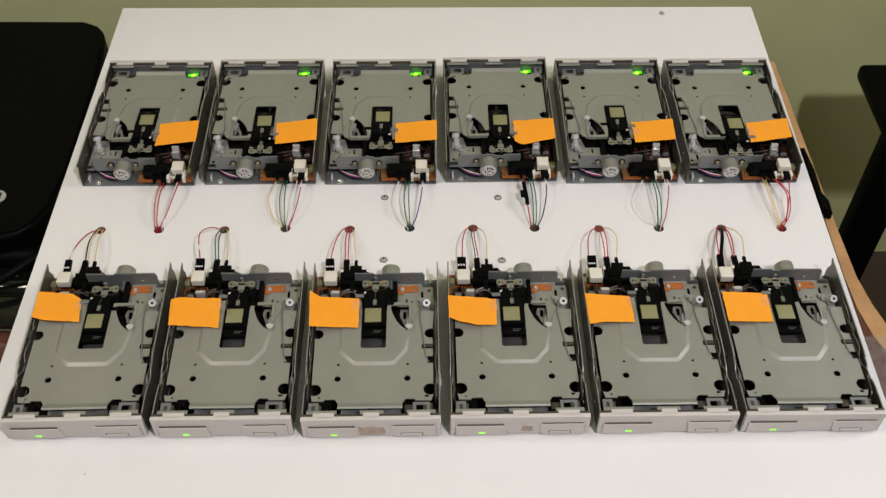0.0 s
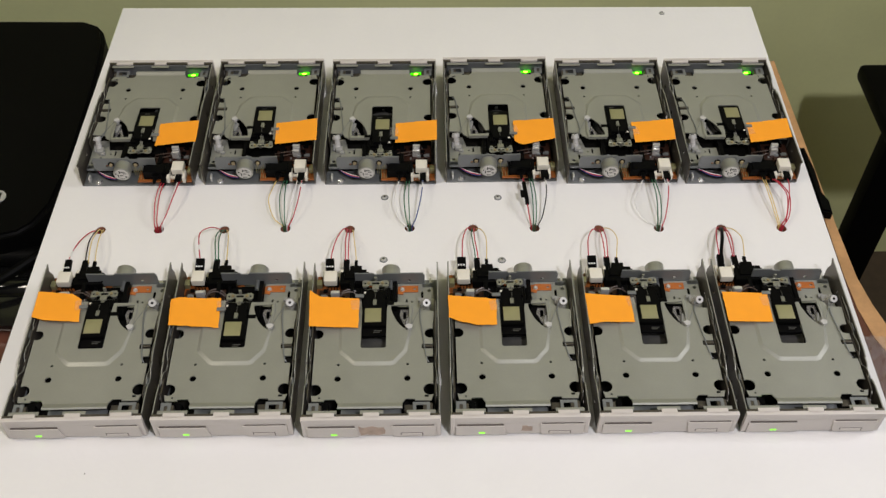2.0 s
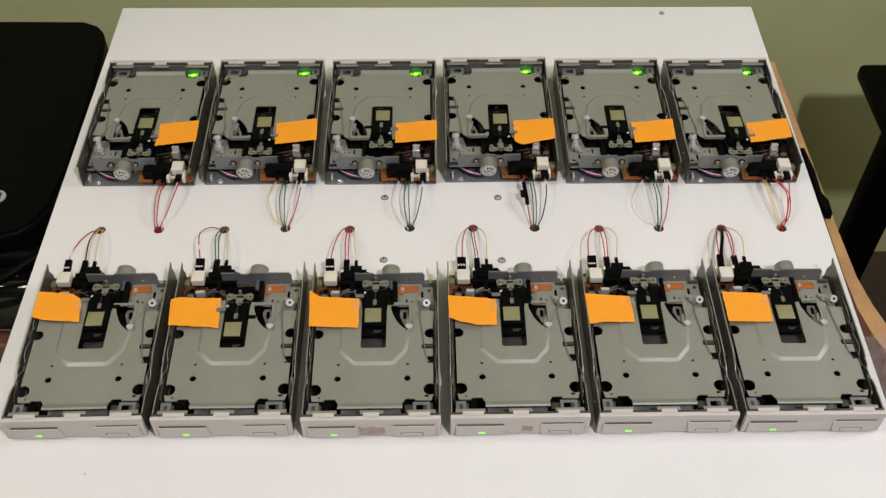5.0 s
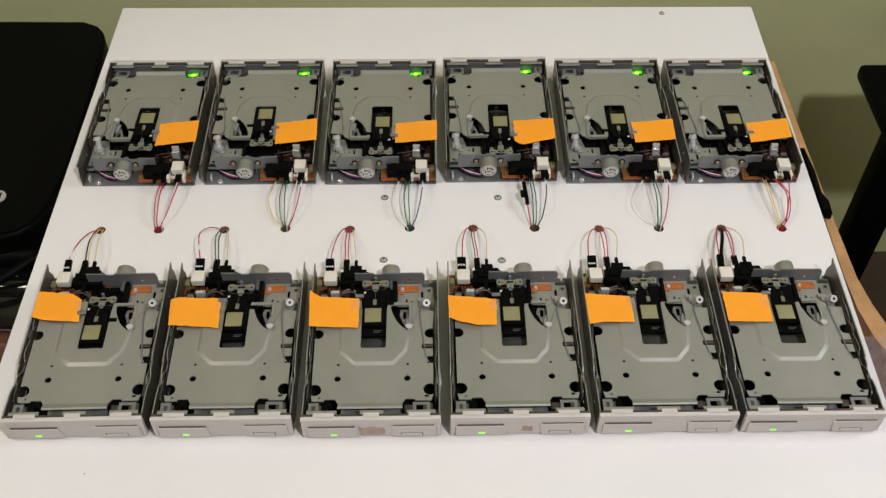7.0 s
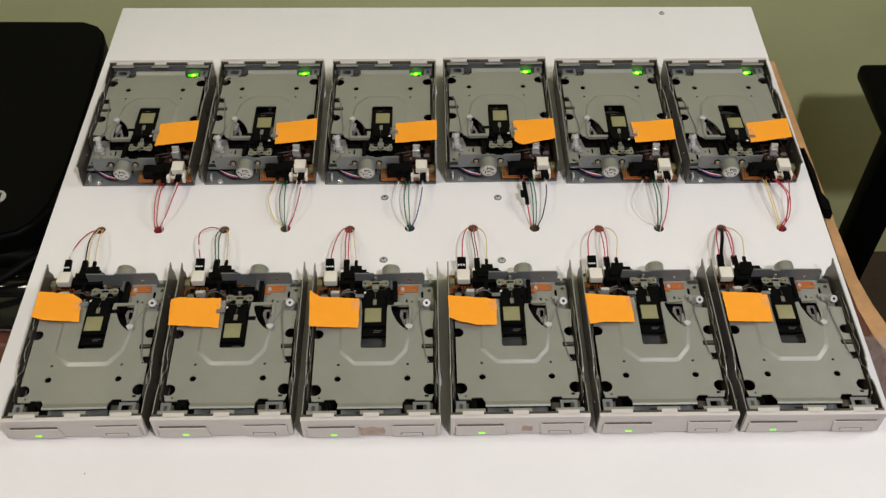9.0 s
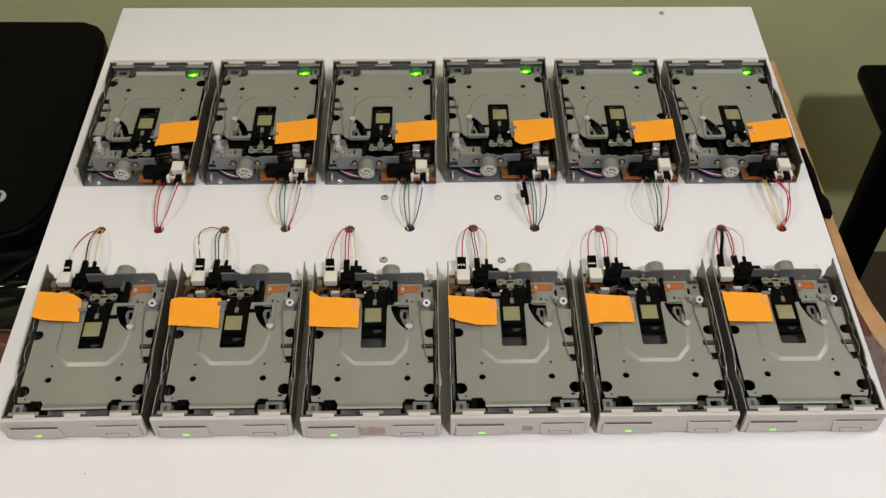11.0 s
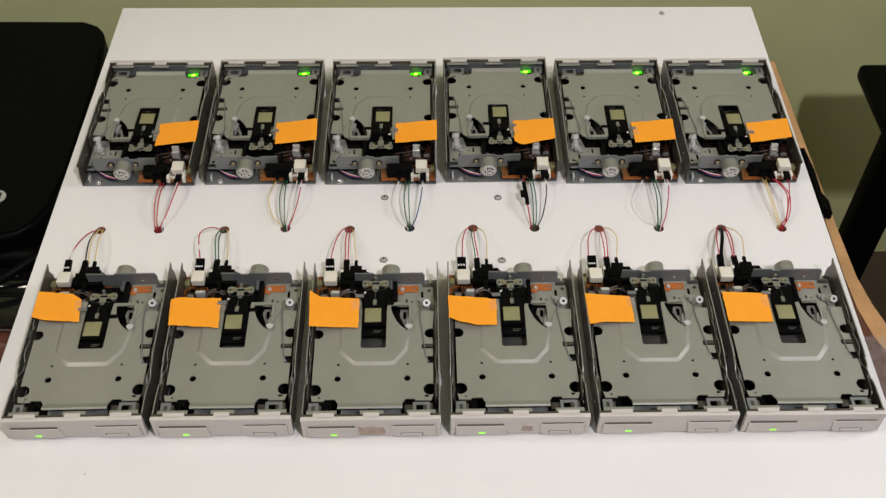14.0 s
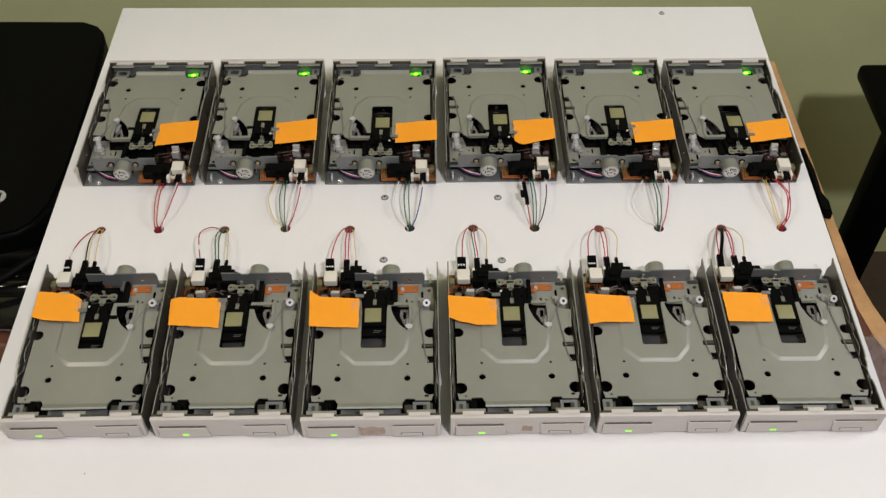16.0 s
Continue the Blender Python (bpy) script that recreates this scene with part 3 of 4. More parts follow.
    sheet(bm, [(17.6, 111.5), (31, 111.5), (34, 99), (46.6, 99), (46.6, 135), (17.6, 135)], [rounded(24, 25.6, 112.6, 119, 0.7, 3), rounded(36.4, 38.4, 120, 127, 0.8, 3), disc(43, 128, 1.6, 12), disc(29, 116.5, 0.9, 10)], 10, 11)
    part("rear_plate", bm, "steel", d, "grey steel rear plate with slots", smooth=False)
    bm = B()
    sheet(bm, [(17.7, 118), (22, 117), (22.4, 119.6), (34.2, 119.6), (34.2, 126), (23, 126.2), (17.7, 125)], [disc(31.4, 122.8, 1.2, 10)], 11.3, 11.8)
    bmesh.ops.translate(bm, vec=(0, 6.4, 0), verts=bm.verts)
    f = part("sensor_foil", bm, "flex", d, "orange flexible sensor foil")
    bm = B()
    rod(bm, (21.4, 128.4, 11.8), (21.4, 128.4, 13.0), 1.9, 1.5, seg=12)
    part("foil_screw", bm, "bright", f)
    bm = B()
    rod(bm, (39.6, 112.5, 11), (40.6, 107.6, 20.4), 2.8, 2.2, seg=16)
    rod(bm, (40.5, 108, 20), (41, 106, 23), 3.4, 3.0, seg=18)
    box(bm, 41, 44.5, 106.5, 108.8, 19.6, 21.4, 0.6)
    post = part("nylon_post", bm, "nylon", d, "white nylon lever post")
    bm = B()
    box(bm, 35.4, 41.6, 110.4, 117.4, 11.0, 14.6, 1.2)
    box(bm, 33.8, 38.0, 115.8, 119.2, 11.0, 13.4, 0.8)
    rod(bm, (43.2, 113.5, 11), (43.4, 110.5, 16.0), 1.6, 1.2, seg=10)
    part("post_foot", bm, "grey_nylon", post, "greyish moulded post foot")
    bm = B()
    rod(bm, (40.0, 109.6, 16.6), (40.35, 108.4, 19.4), 4.8, 4.3, seg=22)
    part("collar", bm, "clear", post, "translucent plastic collar")
    # Dark disc in place of a cut bore, its shade in the colour
    bm = B()
    rod(bm, (40.95, 106.1, 22.9), (41.02, 105.9, 23.15), 1.1, seg=10)
    part("post_bore", bm, "blacker", d)
    bm = B()
    sheet(bm, [(24.2, 84), (26.6, 80.4), (29.4, 81.6), (30, 84.6), (27, 85.6)], [], 21.6, 23.4)
    tip = part("latch_tip", bm, "nylon", d, "white nylon latch tip")
    bm = B()
    sheet(bm, [(23.8, 85), (27.6, 83.8), (28.2, 90), (27.4, 95.4), (26.0, 95.6), (24.8, 90)], [], 17.0, 18.6)
    box(bm, 25.6, 27.8, 83, 86.2, 18.4, 21.8, 0.4)
    part("latch_arm", bm, "grey_nylon", tip, "greyish nylon latch arm")
    bm = B()
    sheet(bm, [(25.2, 84.5), (28, 84.5), (28.2, 94), (27, 104), (20.6, 104), (19.4, 99), (22.4, 91)], [rounded(22.4, 25, 95, 102, 0.8, 3)], 16.2, 16.9)
    part("clear_lever", bm, "smoky", tip, "smoky translucent plastic lever", smooth=False)
    bm = B()
    tube(bm, [(28.6, 83.5, 22.6), (33, 94, 22.6), (38, 104.6, 22.4)], 0.22)
    tube(bm, [(37.6, 107, 21.5), (35.6, 96, 21), (38.6, 70, 20.8), (40.4, 56, 20.6), (42.5, 52, 19)], 0.45)
    part("return_spring", bm, "bracket", d, "thin steel return wire")
    # Near-black blocks under the deck's side slots put in the slots' shade
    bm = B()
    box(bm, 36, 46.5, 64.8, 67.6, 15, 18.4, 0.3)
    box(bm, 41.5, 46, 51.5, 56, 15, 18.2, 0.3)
    part("deck_slot_shade", bm, "blacker", d)
    bm = B()
    box(bm, 38, 45.5, 65.2, 67, 18, 20.8, 0.4)
    part("anchor_tongue", bm, "shaded_steel", d)
    return d


# where each drive stands: metres and a small turn in degrees; the back row faces the wall
PLACES = [(-0.2161, 0.0026, 0.57), (-0.1084, 0.0019, -0.05), (0, 0, 0), (0.1086, 0.0002, 0), (0.2166, 0, -0.19), (0.3232, -0.0006, -0.40),
          (-0.2181, 0.4088, 179.55), (-0.1091, 0.4093, 179.87), (0.0011, 0.4076, 179.56), (0.1096, 0.4091, 180.07), (0.2197, 0.4059, 179.9), (0.3275, 0.4041, 180.04)]
first = floppy_drive()
first.matrix_world = pose(*PLACES[0][:2], 0, 0, 0, PLACES[0][2])
DRIVES = [first] + [copy_thing(first, pose(x, y, 0, 0, 0, a)) for x, y, a in PLACES[1:]]


# ---- the sliding heads: millimetres of travel at these seconds ----
SECONDS = (0, .5, 1, 1.5, 2, 2.5, 3, 3.5, 4, 5.25, 6.5, 7, 7.5, 8, 8.5, 9, 10.25, 11.5, 12, 12.5, 13, 13.5, 14, 14.5, 15, 15.5, 16)
TRAVEL = {
    0: (-8.2, -11.6, -14.1, -19.1, -13.3, -4.0, -8.2, -16.6, -15.8, -5.0, -14.1, -19.1, -15.0, -9.1, -4.8, -10.8, -18.3, -10.8, -4.8, -10.8, -16.6, -19.1, -15.8, -9.9, -4.8, -9.1, -16.6),
    1: (-4.1, -8.3, -12.5, -15.9, -16.7, -10.8, -7.5, -7.5, -12.5, -17.1, -5.8, -7.5, -10.0, -15.9, -17.6, -18.4, -6.1, -15.1, -15.9, -10.8, -4.1, -6.6, -10.0, -15.9, -18.4, -16.7, -7.5),
    6: (-13.1, -16.4, -6.8, -17.8, -11.5, -9.1, -16.4, -16.2, -10.3, -17.2, -13.1, -15.4, -11.5, -16.4, -6.8, -15.2, -6.7, -5.4, -6.0, -14.6, -16.2, -5.2, -14.6, -15.4, -14.6, -15.8, -17.0),
    7: (-9.5, -5.9, -10.7, -14.3, -16.7, -16.7, -5.9, -15.5, -17.9, -6.7, -15.5, -19.1, -15.5, -10.7, -9.5, -7.1, -17.4, -5.9, -10.7, -13.0, -16.7, -17.9, -14.3, -8.3, -8.3, -11.9, -16.7),
    8: (-15.5, -16.7, -16.7, -10.7, -4.7, -14.3, -16.7, -8.3, -9.5, -17.7, -13.1, -8.3, -9.5, -15.5, -16.7, -13.1, -6.7, -16.7, -11.9, -5.9, -8.3, -10.7, -15.5, -19.2, -15.5, -8.3, -7.1),
    9: (-7.8, -7.8, -7.8, -7.8, -7.8, -7.8, -7.8, -8.6, -7.1, -10.4, -13.9, -5.8, -14.9, -14.1, -14.1, -13.9, -15.2, -15.7, -18.9, -18.9, -18.9, -18.9, -18.9, -8.6, -11.8, -17.3, -8.6),
    10: (-19.7, -12.5, -4.7, -11.7, -17.3, -14.1, -11.0, -17.3, -4.7, -17.2, -5.5, -11.0, -18.9, -14.9, -7.0, -7.0, -12.7, -18.9, -12.5, -7.0, -13.3, -18.9, -16.5, -11.7, -7.8, -14.1, -18.9),
    11: (-4.8, -9.5, -13.4, -16.5, -19.7, -13.4, -5.6, -11.0, -16.5, -5.7, -8.7, -11.0, -18.1, -18.1, -11.0, -5.6, -13.2, -18.1, -11.0, -7.9, -6.3, -7.1, -11.0, -17.3, -17.3, -8.7, -7.9),
}
# the drive that plays the highest notes shuttles to and fro faster than the others
QUICK = {6: [(4.3, -5.5), (4.75, -17.2), (5.15, -5.5), (5.55, -17.2), (5.95, -5.5), (6.3, -16.2),
             (9.35, -5.6), (9.75, -17.2), (10.15, -5.5), (10.55, -17.2), (10.9, -6.0), (11.25, -17.2)]}
REST = {2: -3.2, 3: -3.5, 4: -3.2, 5: -4.3}


def motions():
    for i, d in enumerate(DRIVES):
        c = [o for o in d.children if o.name.startswith("head_carriage")][0]
        if i in TRAVEL:
            rows = sorted([(t, y) for t, y in zip(SECONDS, TRAVEL[i]) if not (i in QUICK and t in (5.25, 10.25))] + QUICK.get(i, []))
            walk(c, [(t, pose(0, y * MM, 0)) for t, y in rows])
        else:
            c.location.y = REST[i] * MM


# ---- orange paper flags stuck over the drives' side walls ----
FLAGS = {
    0: [(-50.2, 117.9), (-23.4, 116.1), (-15.2, 110.7), (-12.7, 88.3), (-40.1, 89.6), (-50.0, 92.6)],
    1: [(-52.7, 109.0), (-46.2, 110.6), (-13.6, 110.7), (-12.1, 81.7), (-51.2, 83.4)],
    2: [(-52.1, 118.4), (-43.6, 111.9), (-12.2, 110.3), (-12.0, 82.0), (-50.1, 82.5)],
    3: [(-50.4, 111.3), (-12.4, 109.0), (-12.8, 83.3), (-30.4, 82.5), (-43.5, 86.0), (-50.4, 89.4)],
    4: [(-50.0, 111.4), (-14.3, 109.3), (-13.3, 84.1), (-37.5, 83.8), (-49.3, 81.2)],
    5: [(-47.8, 111.9), (-11.4, 111.6), (-12.2, 83.5), (-47.7, 82.7)],
    6: [(-14.8, 90.1), (-50.4, 87.2), (-51.1, 115.5), (-14.2, 119.0)],
    7: [(-12.3, 90.7), (-50.2, 86.5), (-51.2, 115.7), (-13.4, 118.9)],
    8: [(-13.1, 90.6), (-51.4, 88.6), (-51.3, 115.4), (-13.2, 117.3)],
    9: [(-12.9, 90.7), (-50.3, 89.8), (-50.0, 116.6), (-19.6, 122.9), (-12.8, 117.5)],
    10: [(-12.5, 90.7), (-51.2, 88.9), (-49.8, 116.5), (-12.9, 118.2)],
    11: [(-11.3, 91.4), (-49.5, 88.1), (-48.6, 113.5), (-10.3, 118.1)],
}
TORN = {2: "with one pointed corner", 3: "with a torn lower edge", 9: "with a torn corner", 0: "creased over the side wall"}


def flag(i, corners):
    rng = random.Random(20 + i)
    loop = []
    for k, a in enumerate(corners):
        b = corners[(k + 1) % len(corners)]
        n = max(2, int(math.hypot(b[0] - a[0], b[1] - a[1]) / 3.5))
        for s in range(n):
            t = s / n
            j = 0.0 if s == 0 else (0.55 if i in (1, 3, 9) else 0.22)
            loop.append((a[0] + (b[0] - a[0]) * t + rng.uniform(-j, j), a[1] + (b[1] - a[1]) * t + rng.uniform(-j, j)))
    bm = B()
    sheet(bm, loop, [], 0, 0.22)
    for _ in range(2):
        bmesh.ops.subdivide_edges(bm, edges=[e for e in bm.edges if e.calc_length() > 5], cuts=1)
    bmesh.ops.triangulate(bm, faces=bm.faces)
    ph = rng.uniform(0, 6)
    for v in bm.verts:
        x, y = v.co.x, v.co.y
        u = (x + 50) / 38
        v.co.z += 25.55 - 2.3 * u + (0.3 * math.sin(u * 4 + ph) + 0.3 * math.sin(y * 0.16 + ph)) * min(1, max(0, 1.6 * u))
        if x < -49.6:
            v.co.z -= (-49.6 - x) * 0.25
    f = thing("paper_flag", DRIVES[i].matrix_basis.copy(), "orange paper flag taped on the drive" + (" " + TORN[i] if i in TORN else "'s side wall"), "paper flag", "orange flags on the drives")
    part("paper", bm, "tape", f)
    bm = B()
    x0, y0 = -16.5 + rng.uniform(-2, 2), 98 + rng.uniform(-1.5, 1.5)
    sheet(bm, [(x0, y0), (x0 + 6.6, y0 + 0.5), (x0 + 7.2, y0 + 11), (x0 - 1.6, y0 + 9.4)], [], 24.5, 24.56)
    part("clear_tape", bm, "clear", f, "smudged clear adhesive tape")


for i, corners in FLAGS.items():
    flag(i, corners)

# ---- wire bundles from each drive into its hole: colour, start across the drive, sideways bow, height ----
POWER, DATA, CAP = -38.4, -25.4, -17.4
BUNDLES = [
    (0, [("red", POWER, -5, 21), ("black", DATA, -3, 20), ("yellow", DATA + 2.4, -1, 21), ("yellow", CAP, 4, 21)]),
    (2, [("red", POWER, -9, 40), ("green", DATA - 1, -3, 22), ("green", DATA + 1.2, -2, 20), ("yellow", CAP, 3, 19)]),
    (4, [("red", POWER, -5, 22), ("red", DATA - 1, -2, 20), ("red", DATA + 1.2, -1, 19), ("yellow", CAP, 1, 19)]),
    (6, [("red", POWER + 1, -4, 20), ("green", DATA - 1, -2, 20), ("red", DATA + 1.2, -2, 19), ("yellow", CAP, 5, 26)]),
    (8, [("red", POWER - 2, -6, 21), ("red", DATA - 1, -1, 22), ("red", DATA + 1.2, 1, 21), ("yellow", CAP, 7, 24)]),
    (10, [("red", POWER, -5, 23), ("sleeve", POWER + 1.6, 0, 20), ("red", DATA, 1, 22), ("red", DATA - 1, -2, 20), ("yellow", CAP, 6, 22)]),
    (1, [("white_w", POWER, -2, 14), ("red", POWER - 1.5, -4, 14), ("red", DATA - 1, 1, 14), ("red", DATA + 1.2, 2, 15)]),
    (3, [("red", POWER - 1, -5, 15), ("white_w", POWER + 3, 0, 12), ("green", DATA - 1, 1, 16), ("green", DATA + 1.2, 4, 17), ("yellow", CAP, 13, 12)]),
    (5, [("blue", POWER, -4, 15), ("green", DATA - 1, 1, 16), ("green", DATA + 1.2, 4, 15), ("white_w", CAP, 10, 10)]),
    (7, [("black", POWER, -5, 15), ("green", DATA - 1, -2, 15), ("green", DATA + 1.2, -1, 15), ("red", CAP - 1, 1, 13)]),
    (9, [("red", POWER, -3, 15), ("white_w", POWER + 2, 1, 12), ("green", DATA - 1, -3, 15), ("green", DATA + 1.2, -1, 16), ("white_w", CAP, 18, 9)]),
    (11, [("red", POWER, -2, 14), ("red", DATA - 1, -10, 18), ("red", DATA + 1.2, -9, 19), ("yellow", CAP - 1, 1, 11), ("yellow", CAP + 1, 2, 12)]),
]
TONES = {"red": "red", "green": "green", "yellow": "yellow", "blue": "blue", "black": "black", "white_w": "white", "sleeve": "black"}


def bundle(i, hole, wires):
    m = DRIVES[i].matrix_basis.copy()
    h = m.inverted() @ Vector((HOLES[hole][0] * MM, HOLES[hole][1] * MM, 0)) * 1000
    names = []
    for w in wires:
        if TONES[w[0]] not in names:
            names.append(TONES[w[0]])
    b = thing("wire_bundle", m, "thin " + ", ".join(names[:-1]) + " and " + names[-1] + " jumper wires in the drive", "wires", "jumper wires between drives and holes")
    back = i > 5
    end = 154 if back else 160
    rng = random.Random(60 + i)
    # plugs
    lean = rng.uniform(-0.8, 0.8)
    bm = B()
    wide = 7.2 if i in (1, 2, 3, 4, 9) else 5.4
    box(bm, POWER - wide / 2, POWER + wide / 2, 144.5, end, 9.4, 12.6, 0.35)
    bmesh.ops.rotate(bm, cent=(POWER, 145, 11), matrix=Matrix.Rotation(radians(14 if not back else 4), 3, "X") @ Matrix.Rotation(radians(lean * 4), 3, "Z"), verts=bm.verts)
    p = part("power_plug", bm, "black", b, "black jumper plug")
    if i in (0, 1, 2, 3, 4):
        bm = B()
        for k in range(3):
            box(bm, POWER - wide / 2 + 0.5 + k * wide * 0.3, POWER - wide / 2 + 0.5 + k * wide * 0.3 + wide * 0.18, 151.8, 153.2, 12.58, 12.7)
        bmesh.ops.rotate(bm, cent=(POWER, 145, 11), matrix=Matrix.Rotation(radians(14), 3, "X"), verts=bm.verts)
        part("plug_print", bm, "white_w", p, "small unreadable white print")
    bm = B()
    box(bm, DATA - 2.4, DATA + 2.4, 145, end + 1.5, 9, 12, 0.35)
    part("data_plug", bm, "black", b, "black jumper plug")
    bm = B()
    box(bm, CAP - (5 if not back else 3), CAP + (5 if not back else 3), 145, end - 6, 9, 13, 1.0)
    box(bm, CAP - 1.3, CAP + 1.3, end - 7, end, 10, 12.6, 0.35)
    part("key_plug", bm, "black", b, "black jumper plug")
    n = len(wires)
    for k, (col, x, bow, z) in enumerate(wires):
        a = (k / max(1, n - 1) - 0.5) * 5.2 + rng.uniform(-0.5, 0.5)
        hx, hy = h.x + a, h.y - 1.6 + rng.uniform(-0.8, 1.2)
        start = end - 1 if x < DATA - 4 or x > DATA + 4 else end + 0.5
        zs = 13.2 if x < DATA - 4 and not back else 10.8
        gap = hy - start
        z = z if back else 9 + (z - 9) * 0.55
        bow = bow if back or i in (1, 3, 4, 5) else bow * 0.4
        pts = [(x, start - 2, zs), (x + (hx - x) * 0.12 + 0.25 * bow, start + gap * 0.16, zs + (z - zs) * 0.6), (x + (hx - x) * 0.5 + bow * 0.75, start + gap * 0.5, z * 0.85), (x + (hx - x) * 0.84 + bow * 0.55, start + gap * 0.86, z * 0.42), (hx, hy, 0.5), (hx - a * 0.3, hy + 0.6, -9)]
        bm = B()
        if col == "sleeve":
            tube(bm, pts[:5], 1.5, seg=8)
            part("sleeve", bm, "black", b, "black heat-shrink sleeve")
        else:
            tube(bm, pts, 0.5 if col not in ("white_w", "yellow") else 0.42, seg=7, steps=7)
            part("wire", bm, {"yellow": "yellow"}.get(col, col), b, TONES[col] + " wire")
        if i == 9 and k == n - 1:
            bm = B()
            a, c = Vector(pts[0]), Vector(pts[2])
            tube(bm, [a.lerp(c, 0.3), a.lerp(c, 0.55), c, Vector(pts[2]).lerp(Vector(pts[3]), 0.35)], 1.9, seg=10)
            q = c.lerp(a, 0.12)
            box(bm, q.x - 0.5, q.x + 4.6, q.y - 5.5, q.y + 2.5, q.z - 0.8, q.z + 1.2, 0.5)
            part("sleeve", bm, "black", b, "flagged black heat-shrink sleeve")
        if (i, k) in ((0, 0), (1, 0), (10, 0), (9, 0), (8, 0), (7, 0)):
            bm = B()
            tube(bm, pts[:2] + [tuple((Vector(pts[1]) * 0.6 + Vector(pts[2]) * 0.4))], 0.64, seg=7)
            part("wire_end", bm, "white_w", b, "bare white wire end")


for i, (hole, wires) in enumerate(BUNDLES):
    bundle(i, hole, wires)


# ---- screws in the board ----
def board_screw(x, y, r, label):
    s = thing("board_screw", pose(x * MM, y * MM, 0), label, "screw", "screws in the board")
    bm = B()
    rod(bm, (0, 0, 0), (0, 0, 0.5), r * 1.35, r * 1.2, seg=24)
    part("washer", bm, "bracket", s)
    bm = B()
    rod(bm, (0, 0, 0.5), (0, 0, 1.6), r * 0.95, r * 0.6, seg=20)
    part("head", bm, "bright", s)
    # Dark bars carry the recess's shade; the head is not cut
    bm = B()
    box(bm, -r * 0.5, r * 0.5, -0.35, 0.35, 1.5, 1.66)
    box(bm, -0.35, 0.35, -r * 0.5, r * 0.5, 1.5, 1.66)
    part("cross_recess", bm, "blacker", s)


for x, y in ((4, 244.1), (105.5, 242.5), (4.6, 170.8), (105.1, 168.7)):
    board_screw(x, y, 2.6, "small steel cross-head screw and washer in the white board")
board_screw(296.1, 514.2, 2.2, "small dark steel screw near the board's edge")
bm = B()
rod(bm, (0, 0, 0), (0, 0, 0.2), 0.5, seg=8)
thing("debris_speck", pose(-0.206, -0.0281, 0), "tiny dark speck lying on the white board", "speck", bm=bm, material="blacker")


# ---- printer beside the board ----
def printer():
    p = thing("printer", pose(0, 0, -0.078), "black plastic inkjet printer with glossy paper tray on the table", "printer")
    bm = B()
    sheet(bm, [(-760, 225)] + [(-345, 222), (-328, 227), (-316, 238), (-305, 262), (-300, 310), (-300, 420), (-303, 480), (-306, 508), (-311, 524), (-320, 536), (-334, 543)] + [(-760, 552)], [], 0, 55)
    bmesh.ops.bevel(bm, geom=[e for e in bm.edges if e.verts[0].co.z > 50 and e.verts[1].co.z > 50 and len(e.link_faces) == 2 and e.calc_face_angle(0) > 1], offset=4, segments=3, affect="EDGES")
    body = part("body", bm, "satin", p, "matt black printer housing")
    bm = B()
    rod(bm, (-358, 272, 55), (-358, 272, 55.8), 8.5, seg=32)
    part("badge", bm, "silver", body, "round pale maker's badge, plain")
    bm = B()
    for a, b_ in ((-362, -359.5), (-356.5, -354)):
        box(bm, a, b_, 267, 277, 55.8, 56.1)
    part("badge_mark", bm, "gloss", body)
    bm = B()
    box(bm, -760, -318, 152, 224, 6, 16, 5)
    part("paper_tray", bm, "gloss", p, "glossy black paper tray")
    bm = B()
    rod(bm, (-760, 226, 24), (-312, 226, 24), 9, seg=24)
    part("hinge_bar", bm, "satin", p, "black rounded hinge bar")
    # Rod added so the tray shows a long line of reflected light
    bm = B()
    rod(bm, (-760, 196, 12), (-303, 196, 12), 12, seg=32)
    part("highlight_rod", bm, "gloss", p, "glossy rod added along the tray to catch a highlight")
    bm = B()
    for k, w in enumerate((3, 2, 4, 2.5)):
        box(bm, -352 + k * 5, -352 + k * 5 + w, 208, 210.5, 16, 16.15)
    part("tray_print", bm, "bracket", p, "small unreadable pale print")


printer()
bm = B()
tube(bm, [(-368, 176, -50), (-339, 188, -42), (-324, 200, -40), (-308, 218, -40), (-301, 242, -50), (-295, 271, -62)], 4.6, seg=10)
thing("power_cable", pose(0, 0, 0), "black power cable lying across the printer tray", "cable", bm=bm, material="satin")


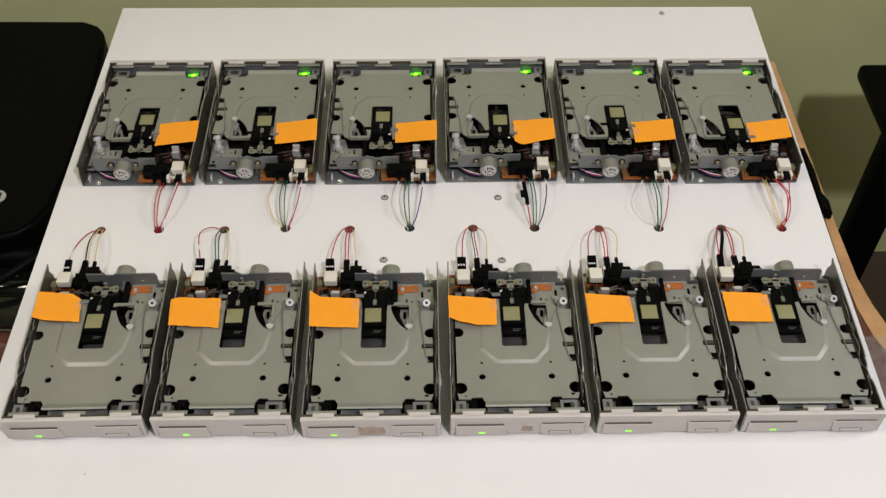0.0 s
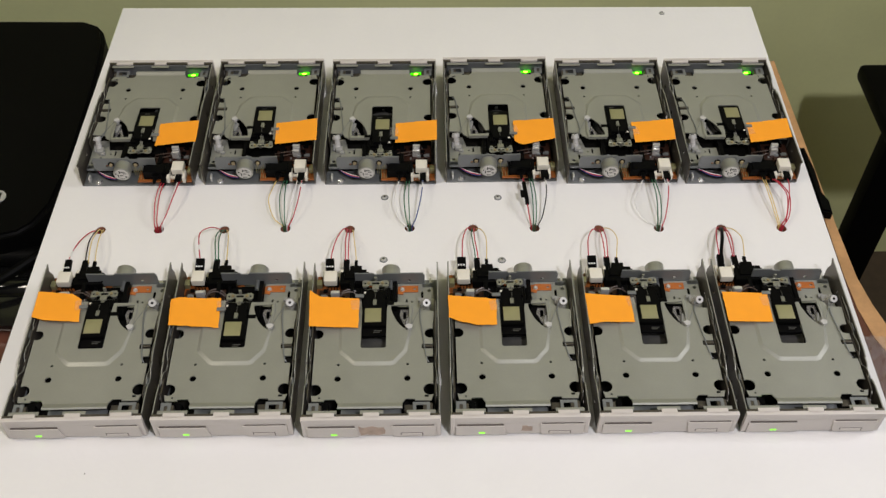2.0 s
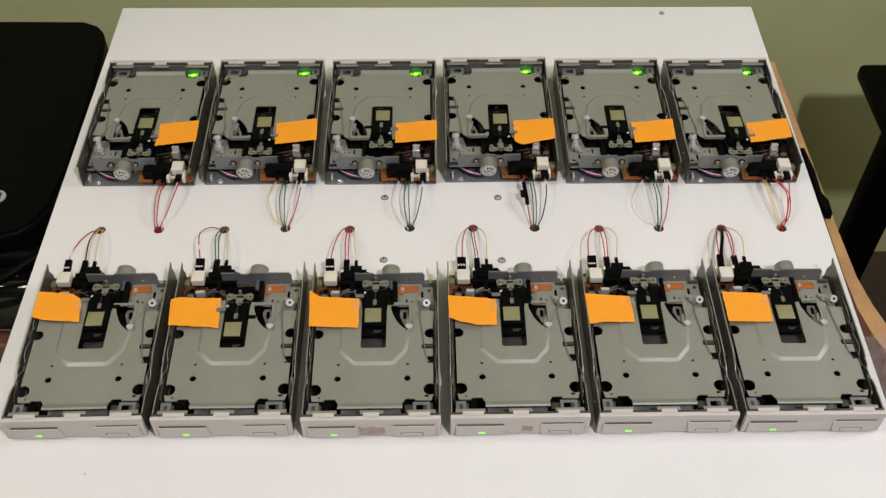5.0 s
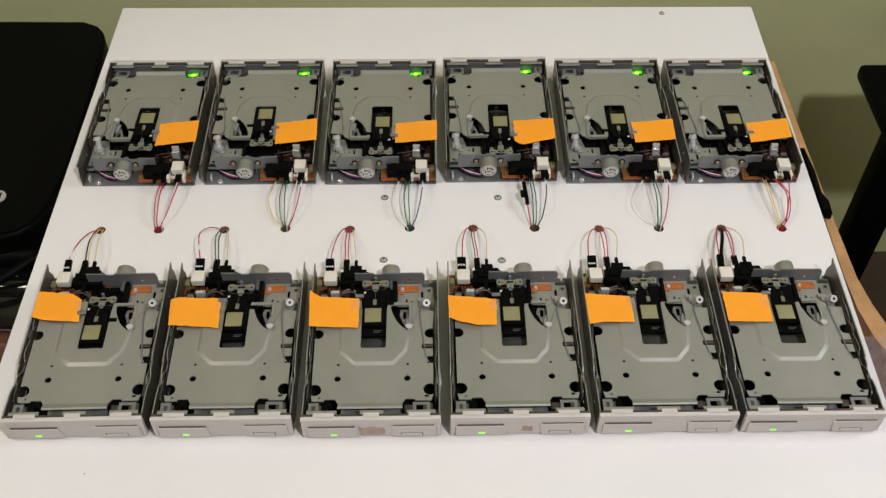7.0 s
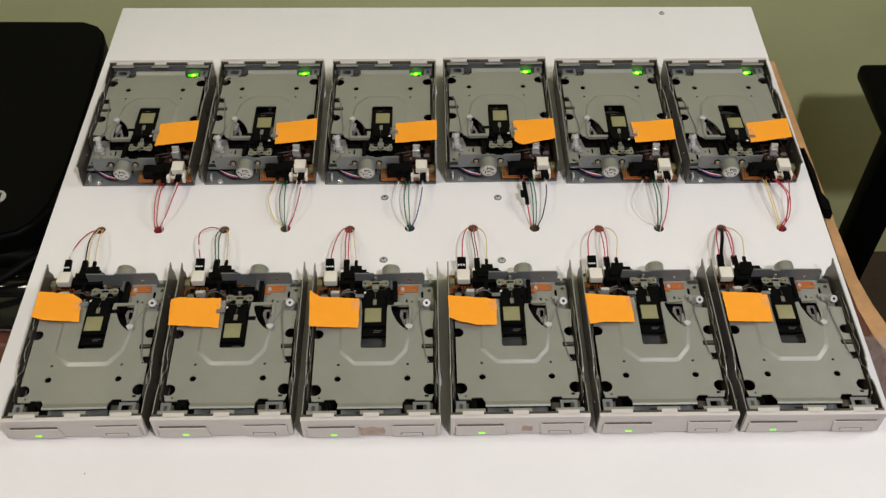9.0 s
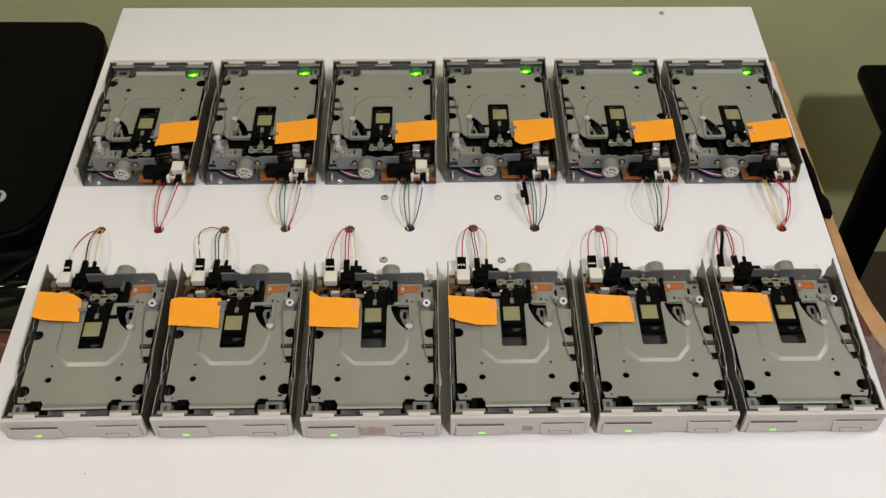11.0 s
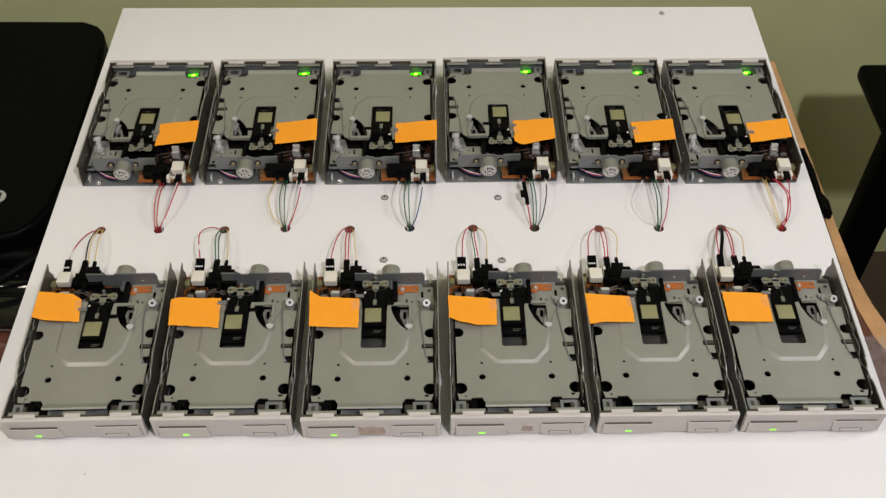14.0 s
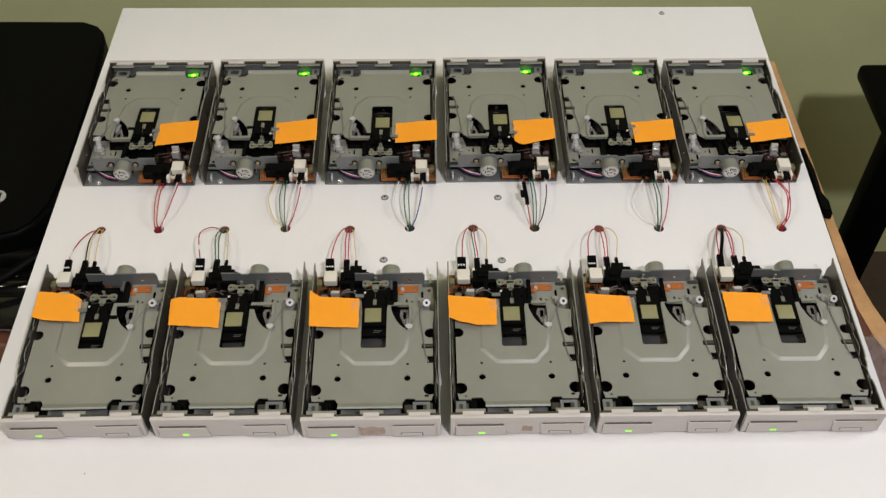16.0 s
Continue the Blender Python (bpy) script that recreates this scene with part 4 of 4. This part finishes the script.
# ---- right-hand side: strip, kraft board, film and the crossed stand ----
bm = B()
sheet(bm, [(427, 284), (438, 281), (439, 298), (435, 310), (436, 340), (433.5, 374), (428, 374)], [], -78, -66)
bmesh.ops.bevel(bm, geom=[e for e in bm.edges if len(e.link_faces) == 2 and e.calc_face_angle(0) > 1], offset=2, segments=2, affect="EDGES")
thing("black_adapter", pose(0, 0, 0), "slim black plastic adapter on the wooden table", "adapter", bm=bm, material="satin")

def film():
    rng = random.Random(9)
    bm = B()
    grid = []
    for i in range(44):
        row = []
        for j in range(22):
            x, y = 408 + j * 2.6 + i * 0.35 * (i < 22), -10 + i * 3.4
            row.append(bm.verts.new((x + rng.uniform(-1.2, 1.2), y + rng.uniform(-1.4, 1.4), -76.4 + rng.uniform(0, 5.5) + 3 * math.sin(i * 0.5) ** 2)))
        grid.append(row)
    for i in range(43):
        for j in range(21):
            a, b, c, d = grid[i][j], grid[i][j + 1], grid[i + 1][j + 1], grid[i + 1][j]
            bm.faces.new((a, b, c))
            bm.faces.new((a, c, d))
    ob = new("plastic_film", finish("plastic_film", bm, "film", smooth=False))
    tagged(ob, "crumpled clear plastic film lying on the wooden table", "plastic film")


film()


def side_desk():
    s = thing("side_desk", pose(0.007, 0, 0), "black wooden side desk standing by the olive wall", "desk")
    bm = B()
    box(bm, 654, 1300, 604, 752, -287, -263, 7)
    part("desktop", bm, "satin", s)
    for x in (660, 1230):
        bm = B()
        box(bm, x, x + 55, 612, 640, -850, -287, 3)
        part("leg", bm, "satin", s)


side_desk()



# ---- glue residue left on two bezels ----
def residue(i, x0, x1, z0, z1, label):
    rng = random.Random(i)
    loop = [(x + rng.uniform(-1.4, 1.4), z + rng.uniform(-1.2, 1.2)) for x, z in
            [(x0 + (x1 - x0) * k / 7, z0) for k in range(8)] + [(x1, (z0 + z1) / 2)] + [(x1 - (x1 - x0) * k / 7, z1) for k in range(8)] + [(x0, (z0 + z1) / 2)]]
    bm = B()
    sheet(bm, [(x, z + 1.6) for x, z in loop], [], -1.65, -1.35, up=lambda x, z, y: (x, y, z))
    thing("glue_residue", DRIVES[i].matrix_basis.copy(), label, "residue", bm=bm, material="bezel_worn")


residue(2, -9.5, 9, 2.5, 13, "brown torn label residue stuck to the white bezel")
residue(3, 2, 9, 5, 11, "small brown glue stain on the white bezel")

motions()
